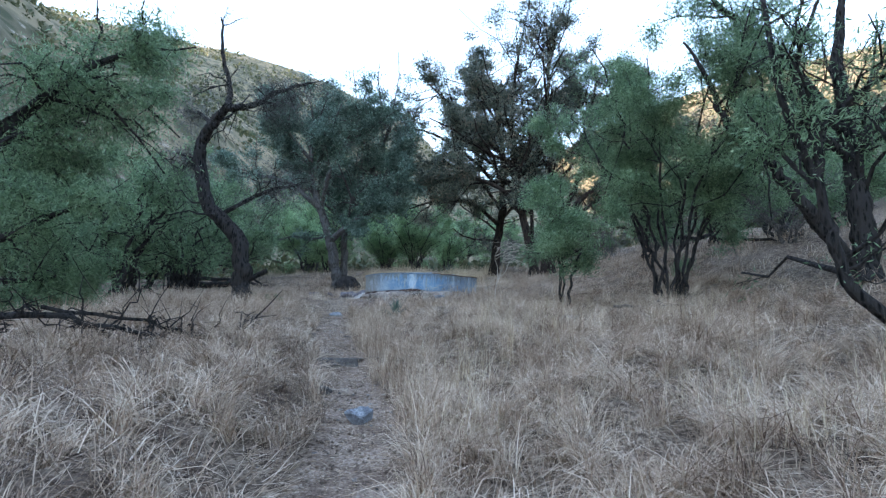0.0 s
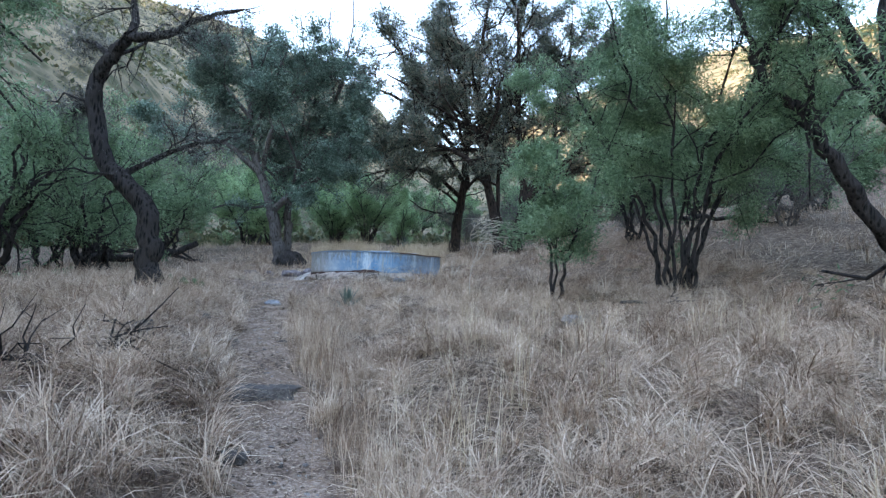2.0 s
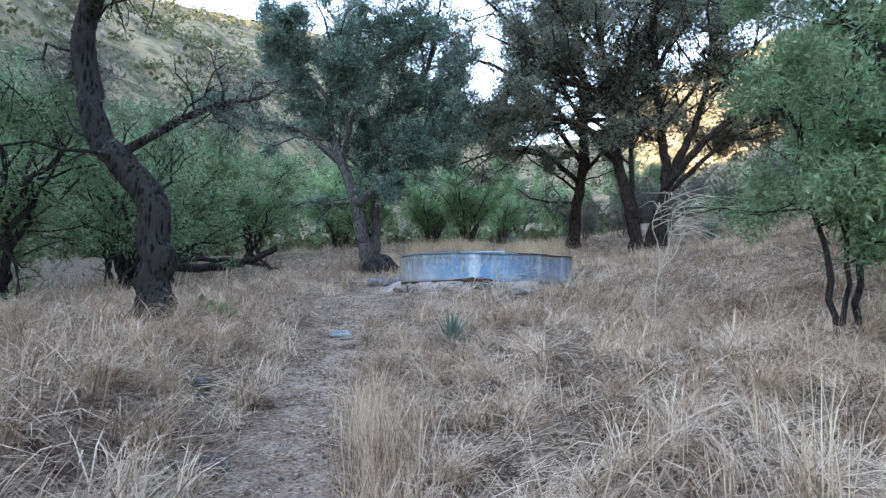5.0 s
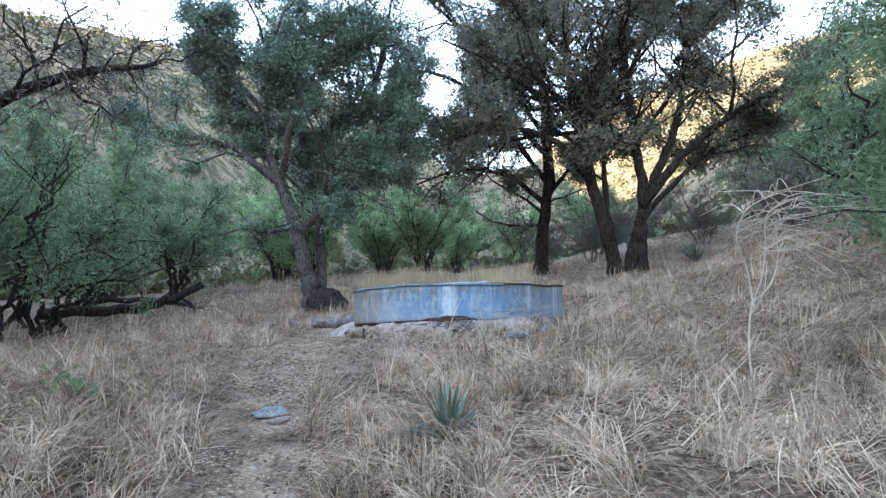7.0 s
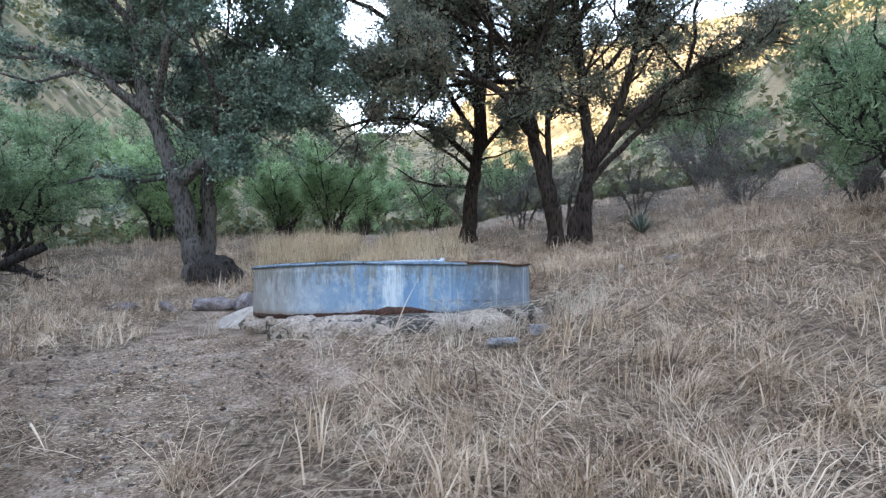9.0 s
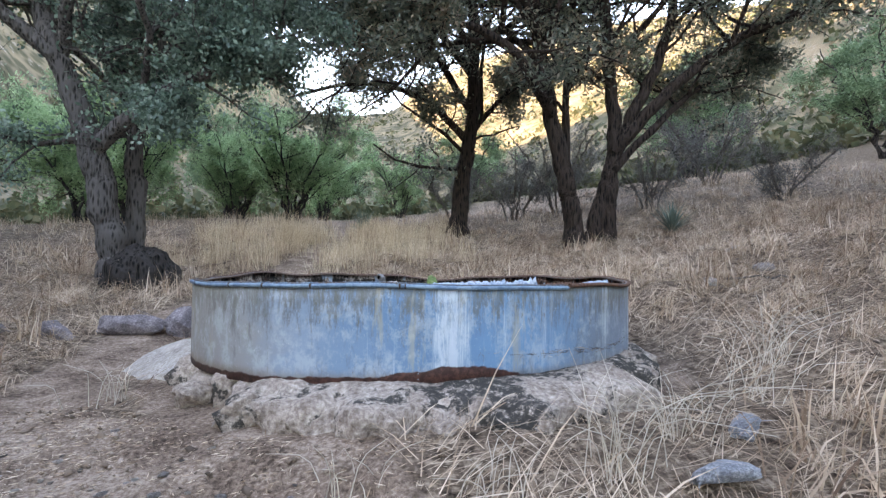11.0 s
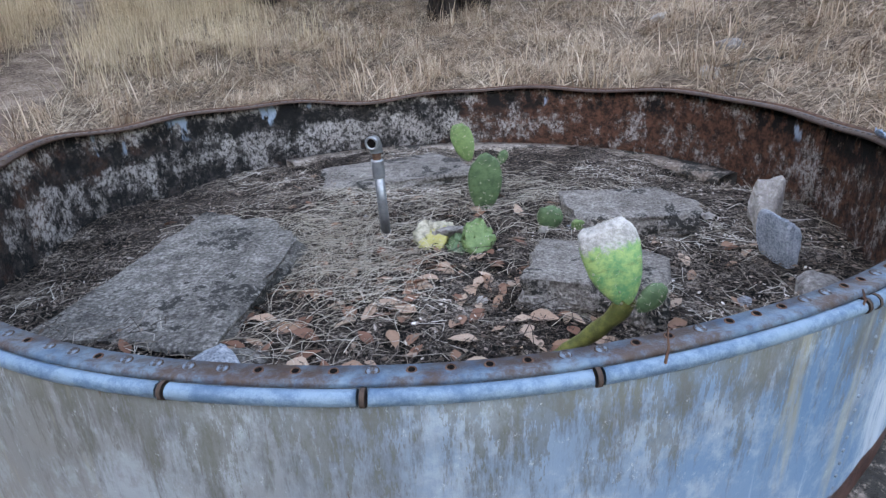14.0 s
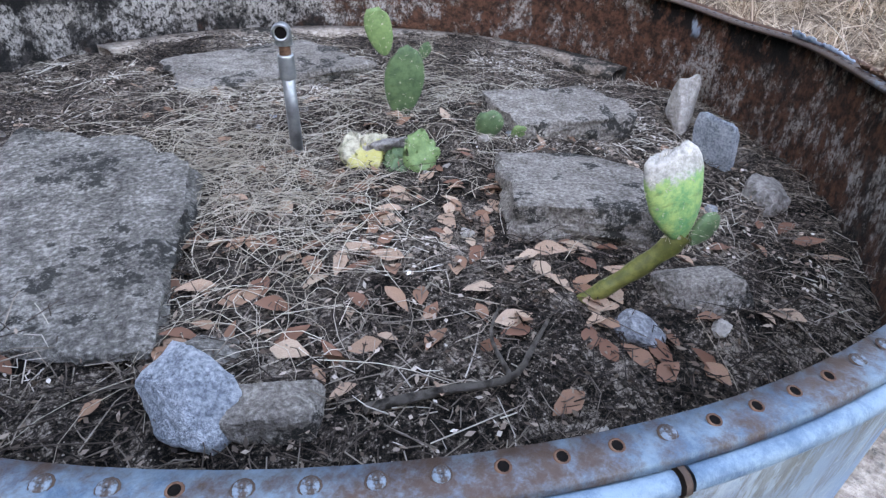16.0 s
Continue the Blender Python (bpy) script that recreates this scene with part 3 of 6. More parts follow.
def ground(x, y):
    x, y = np.asarray(x, float), np.asarray(y, float)
    base = sum(np.interp(y + o, [-60, -18, -12.4, -10.65, -8.1, -4.8, -2.2, 0, 4.4, 6, 10, 14, 40, 150, 400, 900],
                         [-5.5, -2.05, -1.55, -1.22, -0.94, -0.55, -0.13, 0.0, 0.5, 0.8, 1.6, 2.2, 4.5, 14, 110, 190]) for o in (-0.5, 0, 0.5)) / 3
    d = x - path_x(y)
    amp = 0.1 + np.where(d < 0, 0.28, 0.12) * sstep(-y, 2.5, 6.0)
    z = base + amp * np.where(d < 0, sstep(-d, 0.25, 1.5), sstep(d, 0.95, 2.4))
    z = z + (0.045 + 0.065 * sstep(y, -4.5, 0.0)) * np.clip(d - 2, 0, 8) + 0.16 * np.clip(d - 7, 0, 10)
    z = z - 0.06 * np.clip(-d - 4, 0, 14)
    z = z - 0.13 * (1 - sstep(y, -10.72, -10.58)) * sstep(y, -12.6, -10.8) * (1 - sstep(np.abs(d + 0.1), 0.4, 0.9))
    lump = sstep(np.abs(d), 0.25, 0.9)
    z = z + (0.03 * bumps(x, y, 1.7) + 0.035 * bumps(x, y, 5.3, 0.7) + 0.012 * bumps(x, y, 13.0, 1.9)) * lump
    # canyon sides
    wob = 9 * bumps(x, y, 0.021, 2.0)
    left = np.clip(-x - 24 + 0.35 * wob, 0, None)
    z = z + 95 * (1 - np.exp(-left / 150.0)) * 1.55 * sstep(left, -5, 40)
    right = np.clip(x - 16 + 0.3 * wob, 0, None)
    z = z + 105 * (1 - np.exp(-right / 170.0)) * 1.14 * sstep(right, -5, 30)
    z = z + np.clip(left + right, 0, 60) / 60 * 1.6 * bumps(x, y, 0.11, 1.0)
    # level bed for the tank
    rr = np.hypot(x, y)
    w = 1 - sstep(rr, 1.75, 2.9)
    return z * (1 - w) + 0.07 * np.exp(-((x + 0.2) / 1.3) ** 2 - ((y + 2.25) / 0.42) ** 2)


def bare(x, y):
    """How far the ground is trodden bare: the path, and the hollow beside the tank."""
    d = np.abs(x - path_x(y))
    b = 1 - sstep(d, 0.27, 0.46)
    b = np.maximum(b, 1 - sstep(np.hypot((x + 1.7) / 1.5, (y + 2.5) / 1.2), 0.7, 1.2))
    b = np.maximum(b, 0.8 * (1 - sstep(np.hypot(x / 1.0, y / 1.0), 2.0, 2.35)))
    return np.where(y > 8, b * 0.5, b)


def warped(lo, hi, fine_lo, fine_hi, cell, grow):
    v = list(np.arange(fine_lo, fine_hi + 1e-6, cell))
    s, p = cell, v[-1]
    while p < hi:
        s *= grow
        p += s
        v.append(p)
    s, p = cell, v[0]
    while p > lo:
        s *= grow
        p -= s
        v.insert(0, p)
    return np.array(v)


gx, gy = warped(-900, 900, -6, 8, 0.1, 1.055), warped(-600, 1200, -18.5, 8, 0.1, 1.055)
GX, GY = np.meshgrid(gx, gy)
GZ = ground(GX, GY)
near_w = (1 - sstep(np.hypot(GX, GY + 6), 14, 22))
GZ = GZ + near_w * (rng.normal(size=GZ.shape) * 0.008) * (1 - 0.4 * bare(GX, GY))
nx = len(gx)
idx = np.arange(GX.size).reshape(GX.shape)
F = np.stack([idx[:-1, :-1], idx[:-1, 1:], idx[1:, 1:], idx[1:, :-1]], -1).reshape(-1, 4)
me = smooth(mesh_np("ground", np.stack([GX, GY, GZ], -1).reshape(-1, 3), F))
for key, val in (("bare", bare(GX, GY)), ("far", sstep(np.hypot(GX, GY), 22, 45))):
    a = me.attributes.new(key, 'FLOAT', 'POINT')
    a.data.foreach_set("value", val.astype(np.float32).ravel())
tagged(part("ground", me, M_GROUND), "dry canyon floor of trodden soil and straw, rising to scrubby slopes", "ground", kind="structure")


def gz(x, y):
    return float(ground(x, y))


# ---- the stock tank ----
RAD, TOP, FOOT, SOIL_Z = 1.775, 0.745, 0.17, 0.345


def wave(a):
    back = 0.5 + 0.5 * np.sin(a)
    return (0.006 + 0.02 * back) * (np.sin(3 * a + 0.8) + 0.6 * np.sin(7 * a + 2.0) + 0.4 * np.sin(13 * a))


def swell(a):
    """The tank is not quite round."""
    d = (a + 2.3 + np.pi) % (2 * np.pi) - np.pi
    e = (a + 1.01 + np.pi) % (2 * np.pi) - np.pi
    return 0.05 * np.exp(-(d / 0.5) ** 2) - 0.115 * np.exp(-(e / 0.65) ** 2)


def ring_mesh(profile, n=160, a0=0.0, a1=2 * np.pi, wavy=True):
    """Sweeps a closed outline of (radius, height, follow) round the tank's axis."""
    full = abs(a1 - a0 - 2 * np.pi) < 1e-6
    a = np.linspace(a0, a1, n, endpoint=not full)
    pr = np.array(profile)
    m = len(pr)
    w = wave(a) if wavy else np.zeros(n)
    rad = pr[None, :, 0] + 0.25 * w[:, None] * pr[None, :, 2] + swell(a)[:, None]
    V = np.stack([rad * np.cos(a)[:, None], rad * np.sin(a)[:, None], pr[None, :, 1] + w[:, None] * pr[None, :, 2]], -1).reshape(-1, 3)
    i = np.arange(n if full else n - 1)[:, None]
    j = np.arange(m)[None]
    i2, j2 = (i + 1) % n, (j + 1) % m
    F = np.stack([i * m + j, i2 * m + j, i2 * m + j2, i * m + j2], -1).reshape(-1, 4)
    caps = [] if full else [list(range(m))[::-1], list(range((n - 1) * m, n * m))]
    return mesh_np("ring", V, F, *[np.array([c]) for c in caps])


tank = thing("stock_tank", (0, 0, 0), "round rusted steel stock tank with flaking blue paint, filled with soil", "water tank")
zs = np.linspace(FOOT, TOP, 7)
outer = [(RAD, z, (z - FOOT) / (TOP - FOOT)) for z in zs]
part("wall", smooth(ring_mesh(outer + [(RAD - 0.004, TOP, 1), (RAD - 0.004, FOOT, 0)], 200)), M_WALL, tank, "blue-grey sheet with chalk runs and rust at the foot")
inner = [(RAD - 0.005, z, (z - FOOT) / (TOP - FOOT)) for z in zs]
part("lining", smooth(ring_mesh(inner[::-1] + [(RAD - 0.011, FOOT, 0)] + [(RAD - 0.011, z, (z - FOOT) / (TOP - FOOT)) for z in zs[1:]], 200)), M_INSIDE, tank, "black, chalk-crusted and rusty inner face")
part("rim_flange", ring_mesh([(RAD + 0.004, TOP + 0.002, 1), (RAD - 0.002, TOP + 0.010, 1), (RAD - 0.046, TOP + 0.004, 1), (RAD - 0.05, TOP - 0.006, 1), (RAD - 0.044, TOP - 0.004, 1), (RAD - 0.004, TOP - 0.001, 1)], 200), M_FLANGE, tank, "drilled rim flange, rust through blue paint")
# the rim pipe runs round the near side in lengths, with collars where they meet
ca = np.linspace(0, 2 * np.pi, 10, endpoint=False)
cuts = [-186, -152, -135, -126, -116, -100, -62.5]
for a0, a1 in zip(cuts[:-1], cuts[1:]):
    pr = [(RAD + 0.010 + 0.0125 * math.cos(c), TOP - 0.010 + 0.0125 * math.sin(c), 1) for c in ca]
    part("rim_pipe", smooth(ring_mesh(pr, 26, radians(a0 + 0.25), radians(a1 - 0.25))), M_RIMPIPE, tank, "blue painted rim pipe")
for a0 in cuts[1:-1] + [-99.0]:
    pr = [(RAD + 0.010 + 0.0142 * math.cos(c), TOP - 0.010 + 0.0142 * math.sin(c), 1) for c in ca]
    part("collar", smooth(ring_mesh(pr, 4, radians(a0 - 0.11), radians(a0 + 0.11))), M_COLLAR, tank, "dark rusty collar on the rim pipe")
# the rusted rolled lip of the far side
pr = [(RAD + 0.008 + 0.015 * math.cos(c), TOP + 0.004 + 0.013 * math.sin(c), 1) for c in ca]
part("rolled_lip", smooth(ring_mesh(pr, 140, radians(-62), radians(174))), M_RUST, tank, "brown rusted rolled lip")


def disc_mesh(name, r_out, r_in, z0, z1, n=12):
    a = np.linspace(0, 2 * np.pi, n, endpoint=False)
    ring = lambda r, z: np.stack([r * np.cos(a), r * np.sin(a), np.full(n, z)], -1)
    V = np.concatenate([ring(r_out, z0), ring(r_out * 0.9, z1), ring(r_in, z1), ring(r_in * 0.9, z0)])
    j = np.arange(n)
    j2 = (j + 1) % n
    F = np.concatenate([np.stack([k * n + j, k * n + j2, (k + 1) * n + j2, (k + 1) * n + j], -1) for k in range(3)])
    return mesh_np(name, V, F, np.array([list(3 * n + j)]))


k = Mat("bolt head, paint worn to rust", 0.7, 0.1)
M_BOLT = k.done(k.mix(k.step(k.noise(90, 5, 0.75), 0.42, 0.6), (0.05, 0.035, 0.03), (0.15, 0.20, 0.25)))
hole_rim = disc_mesh("bolt_hole", 0.0082, 0.0056, 0.0, 0.0016)
hole_rim.materials.append(M_RUST)
# black disc, the shade down a bolt hole put in as colour
hole = disc_mesh("hole", 0.0058, 0.004, 0.0008, 0.0012)
hole.materials.append(M_HOLESHADE)
bolt_me = disc_mesh("bolt", 0.0085, 0.0012, 0.0, 0.0034)
bolt_me.materials.append(M_BOLT)
# dark brown ring that outlines each bolt head
bolt_ring_me = disc_mesh("washer", 0.0105, 0.0086, 0.0, 0.0014)
bolt_ring_me.materials.append(M_COLLAR)
for i in range(208):
    a = 2 * np.pi * i / 208 + 0.01
    rr = RAD - 0.026 + float(swell(a))
    m = Matrix.Translation((rr * math.cos(a), rr * math.sin(a), TOP + 0.0072 + float(wave(a)))) @ Matrix.Rotation(a, 4, 'Z') @ Matrix.Rotation(radians(7.5), 4, 'Y')
    if rng.uniform() < 0.42:
        b = part("bolt", bolt_me, M_BOLT, tank)
        b.matrix_local = m
        part("washer", bolt_ring_me, M_COLLAR, b)
    else:
        b = part("bolt_hole", hole_rim, M_RUST, tank)
        b.matrix_local = m
        part("hole", hole, M_HOLESHADE, b)
# riveted seam where the sheets lap
rivet = disc_mesh("rivet", 0.0042, 0.0008, 0.0, 0.0025, 8)
rivet.materials.append(M_RIVET)
for a in (-96.5, -30, 62):
    for i in range(16):
        z = FOOT + 0.06 + 0.032 * i
        b = part("rivet", rivet, M_RIVET, tank)
        w = float(wave(np.radians(a))) * (z - FOOT) / (TOP - FOOT) * 0.25
        b.matrix_local = Matrix.Rotation(radians(a), 4, 'Z') @ Matrix.Translation((RAD + w + float(swell(radians(a))), 0, z)) @ Matrix.Rotation(radians(90), 4, 'Y')
# the lapped seam shows inside as a raised, rust-crusted strip
for a in (-30, 62):
    pr = [(RAD - 0.012, FOOT + 0.1, 0), (RAD - 0.017, FOOT + 0.1, 0), (RAD - 0.017, TOP - 0.004, 1), (RAD - 0.012, TOP - 0.004, 1)]
    part("seam_strip", ring_mesh(pr, 5, radians(a - 1.4), radians(a + 1.4)), M_INSIDE, tank, "crusted lap seam")
# the flange stands torn and bent up on the flattened side
k = Mat("chalky torn sheet", 0.7, 0.05, 0.3)
M_TORN = k.done(k.mix(k.step(k.noise(30, 6, 0.8), 0.35, 0.62), (0.14, 0.22, 0.33), (0.47, 0.55, 0.63)))
rt = np.random.default_rng(12)
for a0, a1, peak, mat in ((-94, -79, 0.036, M_TORN), (-79, -71, 0.058, M_TORN), (-70, -60, 0.03, M_RUST), (-58, -44, 0.035, M_TORN)):
    m = int((a1 - a0) * 3)
    aa = np.radians(np.linspace(a0, a1, m))
    f = np.linspace(0, 1, m)
    hh = TOP + 0.006 + wave(aa) + peak * (0.35 + 0.65 * f) * rt.uniform(0.45, 1.0, m)
    low = TOP + 0.002 + wave(aa)
    r0 = RAD + swell(aa) - 0.008
    r1 = r0 - 0.03 * f * rt.uniform(0.3, 1.0, m)
    ring = lambda rad, z: np.stack([rad * np.cos(aa), rad * np.sin(aa), z], -1)
    V = np.concatenate([ring(r0, low), ring(r1, hh), ring(r1 - 0.003, hh), ring(r0 - 0.003, low)])
    j = np.arange(m - 1)
    F = np.concatenate([np.stack([p * m + j, p * m + j + 1, ((p + 1) % 4) * m + j + 1, ((p + 1) % 4) * m + j], -1) for p in range(4)])
    part("torn_flange", mesh_np("torn_flange", V, F), mat, tank, "jagged bent-up strip of torn flange")
# wire ends and torn paint tongues on the rim
for a, h in ((-113, 0.05), (-100.6, 0.03), (-62, 0.05)):
    rr = RAD + 0.02 + float(swell(radians(a)))
    p0 = np.array([rr * math.cos(radians(a)), rr * math.sin(radians(a)), TOP])
    V, F = tubes([(np.array([p0, p0 + [0.004, 0.0, h * 0.6], p0 + [0.012, 0.01, h]]), [0.0025, 0.002, 0.0015])], 5)
    part("wire_end", mesh_np("wire", V, F), M_RUST, tank)


def rock_mesh(name, dims, seed, angular=True, rough=0.03, cuts_n=2, flat=False):
    """A broken stone: the hull of scattered points, bevelled, cut finer and roughened."""
    r = np.random.default_rng(seed)
    bm = bmesh.new()
    if flat == "box":
        # a squared block with one broken corner
        for qx, qy in ((-0.5, -0.5), (0.5, -0.46), (0.5, 0.2), (0.26, 0.5), (-0.48, 0.5)):
            qx, qy = qx + r.normal() * 0.04, qy + r.normal() * 0.04
            for z in (0.4, -0.4):
                bm.verts.new((qx * (0.96 if z > 0 else 1.03), qy * (0.96 if z > 0 else 1.03), z + r.normal() * 0.05))
    elif flat:
        a0 = r.uniform(0, 6.28)
        for i in range(7):
            a = a0 + i * 0.9 + r.normal() * 0.16
            q = r.uniform(0.42, 0.6)
            for z in (0.36, -0.36):
                bm.verts.new((math.cos(a) * q * (0.94 if z > 0 else 1.06), math.sin(a) * q * (0.94 if z > 0 else 1.06), z + r.normal() * 0.04))
    for _ in range(0 if flat else 16 if angular else 30):
        v = r.normal(size=3)
        v /= np.abs(v).max() ** 0.72 * np.linalg.norm(v) ** 0.28
        v *= r.uniform(0.85, 1.0)
        bm.verts.new(Vector(v * 0.5))
    h = bmesh.ops.convex_hull(bm, input=bm.verts)
    bmesh.ops.delete(bm, geom=[g for g in h["geom_interior"] if isinstance(g, bmesh.types.BMVert)], context='VERTS')
    bmesh.ops.bevel(bm, geom=bm.edges[:], offset=0.02 if flat == "box" else 0.035, segments=1, affect='EDGES')
    bmesh.ops.triangulate(bm, faces=bm.faces[:])
    for _ in range(cuts_n):
        bmesh.ops.subdivide_edges(bm, edges=[e for e in bm.edges if e.calc_length() > 0.11], cuts=1, use_grid_fill=True)
        bmesh.ops.triangulate(bm, faces=bm.faces[:])
    off = Vector(r.uniform(-9, 9, 3))
    for v in bm.verts:
        v.co += v.co.normalized() * (noise.noise(v.co * 3 + off) * 0.06 + noise.noise(v.co * 9 + off) * rough)
        v.co = Vector((v.co.x * dims[0], v.co.y * dims[1], (v.co.z + 0.36) * dims[2]))
    me = bpy.data.meshes.new(name)
    bm.to_mesh(me)
    bm.free()
    return me


def rock(name, at, dims, label, seed, material=None, rz=0, rx=0, ry=0, category="rock", cuts_n=2, rough=0.03, group=""):
    ob = part(name, rock_mesh(name, dims, seed, cuts_n=cuts_n, rough=rough, flat="box" if name in ("concrete_slab", "step_stone") else category == "slab"), material or M_ROCK)
    ob.matrix_world = pose(*at, rx, ry, rz)
    return tagged(ob, label, category, group)


# the broken concrete footing
def pad_r(a):
    deg = np.degrees(a) % 360
    base = np.interp(deg, [0, 60, 120, 180, 215, 226, 231, 240, 255, 272, 286, 297, 309, 330, 360], [1.83, 1.80, 1.79, 1.79, 1.81, 1.86, 2.0, 2.09, 2.16, 2.17, 2.14, 2.08, 1.98, 1.88, 1.83])
    return base + 0.05 * np.sin(a * 17) + 0.035 * np.sin(a * 31 + 1) + 0.03 * np.sin(a * 57)


a = np.linspace(0, 2 * np.pi, 320, endpoint=False)
lev = [(0.0, 0.225, 0.6), (0.35, 0.228, 0.6), (0.55, 0.215, 1), (0.72, 0.185, 1), (0.88, 0.165, 1), (0.97, 0.125, 1.6), (1.0, 0.06, 2.0), (1.0, -0.03, 2.0), (0.96, -0.12, 1.0), (0.9, -0.35, 0.5)]
V = []
for f, z, nz in lev:
    rr = 1.58 + (pad_r(a) - 1.58) * f
    px, py = rr * np.cos(a), rr * np.sin(a)
    jit = np.array([noise.noise(Vector((x * 5, y * 5, z * 6))) + 0.6 * noise.noise(Vector((x * 13, y * 13, z * 9))) for x, y in zip(px, py)])
    rr = rr + jit * 0.06 * nz * (f > 0.3)
    tilt = 0.03 * np.cos(a - 0.2) * (f > 0.2)
    V.append(np.stack([rr * np.cos(a), rr * np.sin(a), z + tilt + jit * 0.03 * nz * (f > 0.2)], -1))
n = len(a)
i = np.arange(len(lev) - 1)[:, None] * n
j = np.arange(n)[None]
F = np.stack([i + j, i + n + j, i + n + (j + 1) % n, i + (j + 1) % n], -1).reshape(-1, 4)
pad = part("footing", mesh_np("footing", np.concatenate(V), F[:, ::-1]), M_CONCRETE)
for i, (bx, by, bd, bz, brz) in enumerate([(-1.12, -1.56, (0.46, 0.32, 0.34), -0.10, 32), (-0.62, -1.82, (0.62, 0.34, 0.34), -0.10, 12), (0.0, -1.92, (0.66, 0.32, 0.33), -0.10, 3), (0.58, -1.84, (0.54, 0.34, 0.31), -0.09, -14), (1.06, -1.58, (0.42, 0.3, 0.28), -0.07, -40), (-1.5, -1.1, (0.4, 0.26, 0.24), -0.06, 50)]):
    bl = part("block", rock_mesh("block", bd, 500 + i, cuts_n=3, rough=0.035), M_CONCRETE, pad)
    bl.matrix_local = pose(bx, by, bz, 0, 0, brz)
tagged(pad, "broken pale concrete footing with black mould under the tank", "footing")

# the fill inside the tank
a = np.linspace(0, 2 * np.pi, 140, endpoint=False)
rads = np.linspace(0.02, RAD - 0.015, 46)


def soil_z(x, y):
    return SOIL_Z + 0.018 * bumps(x, y, 3.1, 0.4) + 0.02 * np.clip(1.0 - np.hypot(x - 0.3, y - 0.1), 0, 1) - 0.03 * sstep(np.hypot(x, y), 1.3, 1.75) * (y < 0)


RR, AA = np.meshgrid(rads, a)
RR = RR * (1 + swell(AA) / RAD)
SX, SY = RR * np.cos(AA), RR * np.sin(AA)
SZ = soil_z(SX, SY) + rng.normal(size=SX.shape) * 0.006
idx = np.arange(SX.size).reshape(SX.shape)
i2 = np.roll(idx, -1, axis=0)
F = np.stack([idx[:, :-1], idx[:, 1:], i2[:, 1:], i2[:, :-1]], -1).reshape(-1, 4)
soil = part("soil_fill", smooth(mesh_np("soil", np.stack([SX, SY, SZ], -1).reshape(-1, 3), F, np.array([idx[::-1, 0]]))), M_SOIL)
tagged(soil, "dark soil and plant litter filling the tank", "soil")


def sz(x, y):
    return float(soil_z(x, y))


# stones lying in the tank
def in_tank(name, x, y, dims, label, seed, material, rz=0, rx=0, ry=0, sink=0.03, **kw):
    return rock(name, (x, y, sz(x, y) - sink), dims, label, seed, material, rz, rx, ry, **kw)


in_tank("concrete_slab", -1.08, 0.06, (0.66, 1.08, 0.16), "large flat aggregate slab lying in the tank soil", 21, M_PEBBLESLAB, rz=-38, rx=2, category="slab", cuts_n=3, rough=0.06, sink=0.055)
in_tank("concrete_slab", 0.24, 0.92, (0.85, 0.55, 0.16), "pale flat slab by the far tank wall", 22, M_LIGHTSLAB, rz=-18, category="slab", cuts_n=3, rough=0.05, sink=0.06)
in_tank("concrete_slab", 0.02, -0.88, (0.44, 0.46, 0.2), "grey aggregate slab tilted in the tank soil", 23, M_LIGHTSLAB, rz=-52, rx=-4, category="slab", cuts_n=3, rough=0.05, sink=0.03)
in_tank("concrete_slab", 0.62, -0.50, (0.55, 0.36, 0.17), "grey aggregate slab behind the tilted one", 24, M_LIGHTSLAB, rz=-40, rx=3, category="slab", cuts_n=3, rough=0.05, sink=0.045)
in_tank("stone", 1.02, -0.92, (0.24, 0.2, 0.3), "upright tan stone leaning near the rusty wall", 25, M_SLAB, rz=30, ry=12)
in_tank("stone", 0.76, -1.10, (0.2, 0.13, 0.28), "upright blue-grey stone beside the rusty wall", 26, M_WHITEROCK, rz=60, rx=-14)
in_tank("stone", 0.56, -1.33, (0.26, 0.17, 0.12), "brown stone at the foot of the tank wall", 27, M_ROCK, rz=15)
in_tank("stone", -1.17, -0.73, (0.21, 0.23, 0.15), "sharp blue-white stone by the near rim", 28, M_WHITEROCK, rz=20, rx=12)
in_tank("stone", -1.08, -0.85, (0.2, 0.16, 0.12), "rough grey stone beside the blue-white one", 29, M_LIGHTSLAB, rz=-40)
in_tank("stone", -0.40, -1.27, (0.12, 0.11, 0.09), "small rounded blue-grey stone under the cactus stem", 30, M_BLUEROCK, rz=50)
in_tank("stone", -0.17, -1.33, (0.26, 0.22, 0.1), "flat aggregate stone near the tank wall", 31, M_LIGHTSLAB, rz=-25)
in_tank("stone", -1.08, -0.62, (0.17, 0.12, 0.08), "flat grey stone beside the big slab", 32, M_PEBBLESLAB, rz=-45)
in_tank("stone", -0.10, -0.20, (0.2, 0.17, 0.12), "tan stone behind the yellow cactus pad", 33, M_ROCK, rz=15)
in_tank("stone", -0.50, -0.18, (0.11, 0.05, 0.05), "small pale stone at the foot of the pipe", 34, M_SLAB, rz=35)
tagged(part("mortar_ledge", ring_mesh([(RAD - 0.02, 0.30, 0), (RAD - 0.02, 0.372, 0), (RAD - 0.11, 0.366, 0), (RAD - 0.15, 0.35, 0), (RAD - 0.15, 0.30, 0)], 60, radians(-12), radians(96), False), M_CONCRETE), "low pale mortar ledge along the inner tank wall", "ledge")
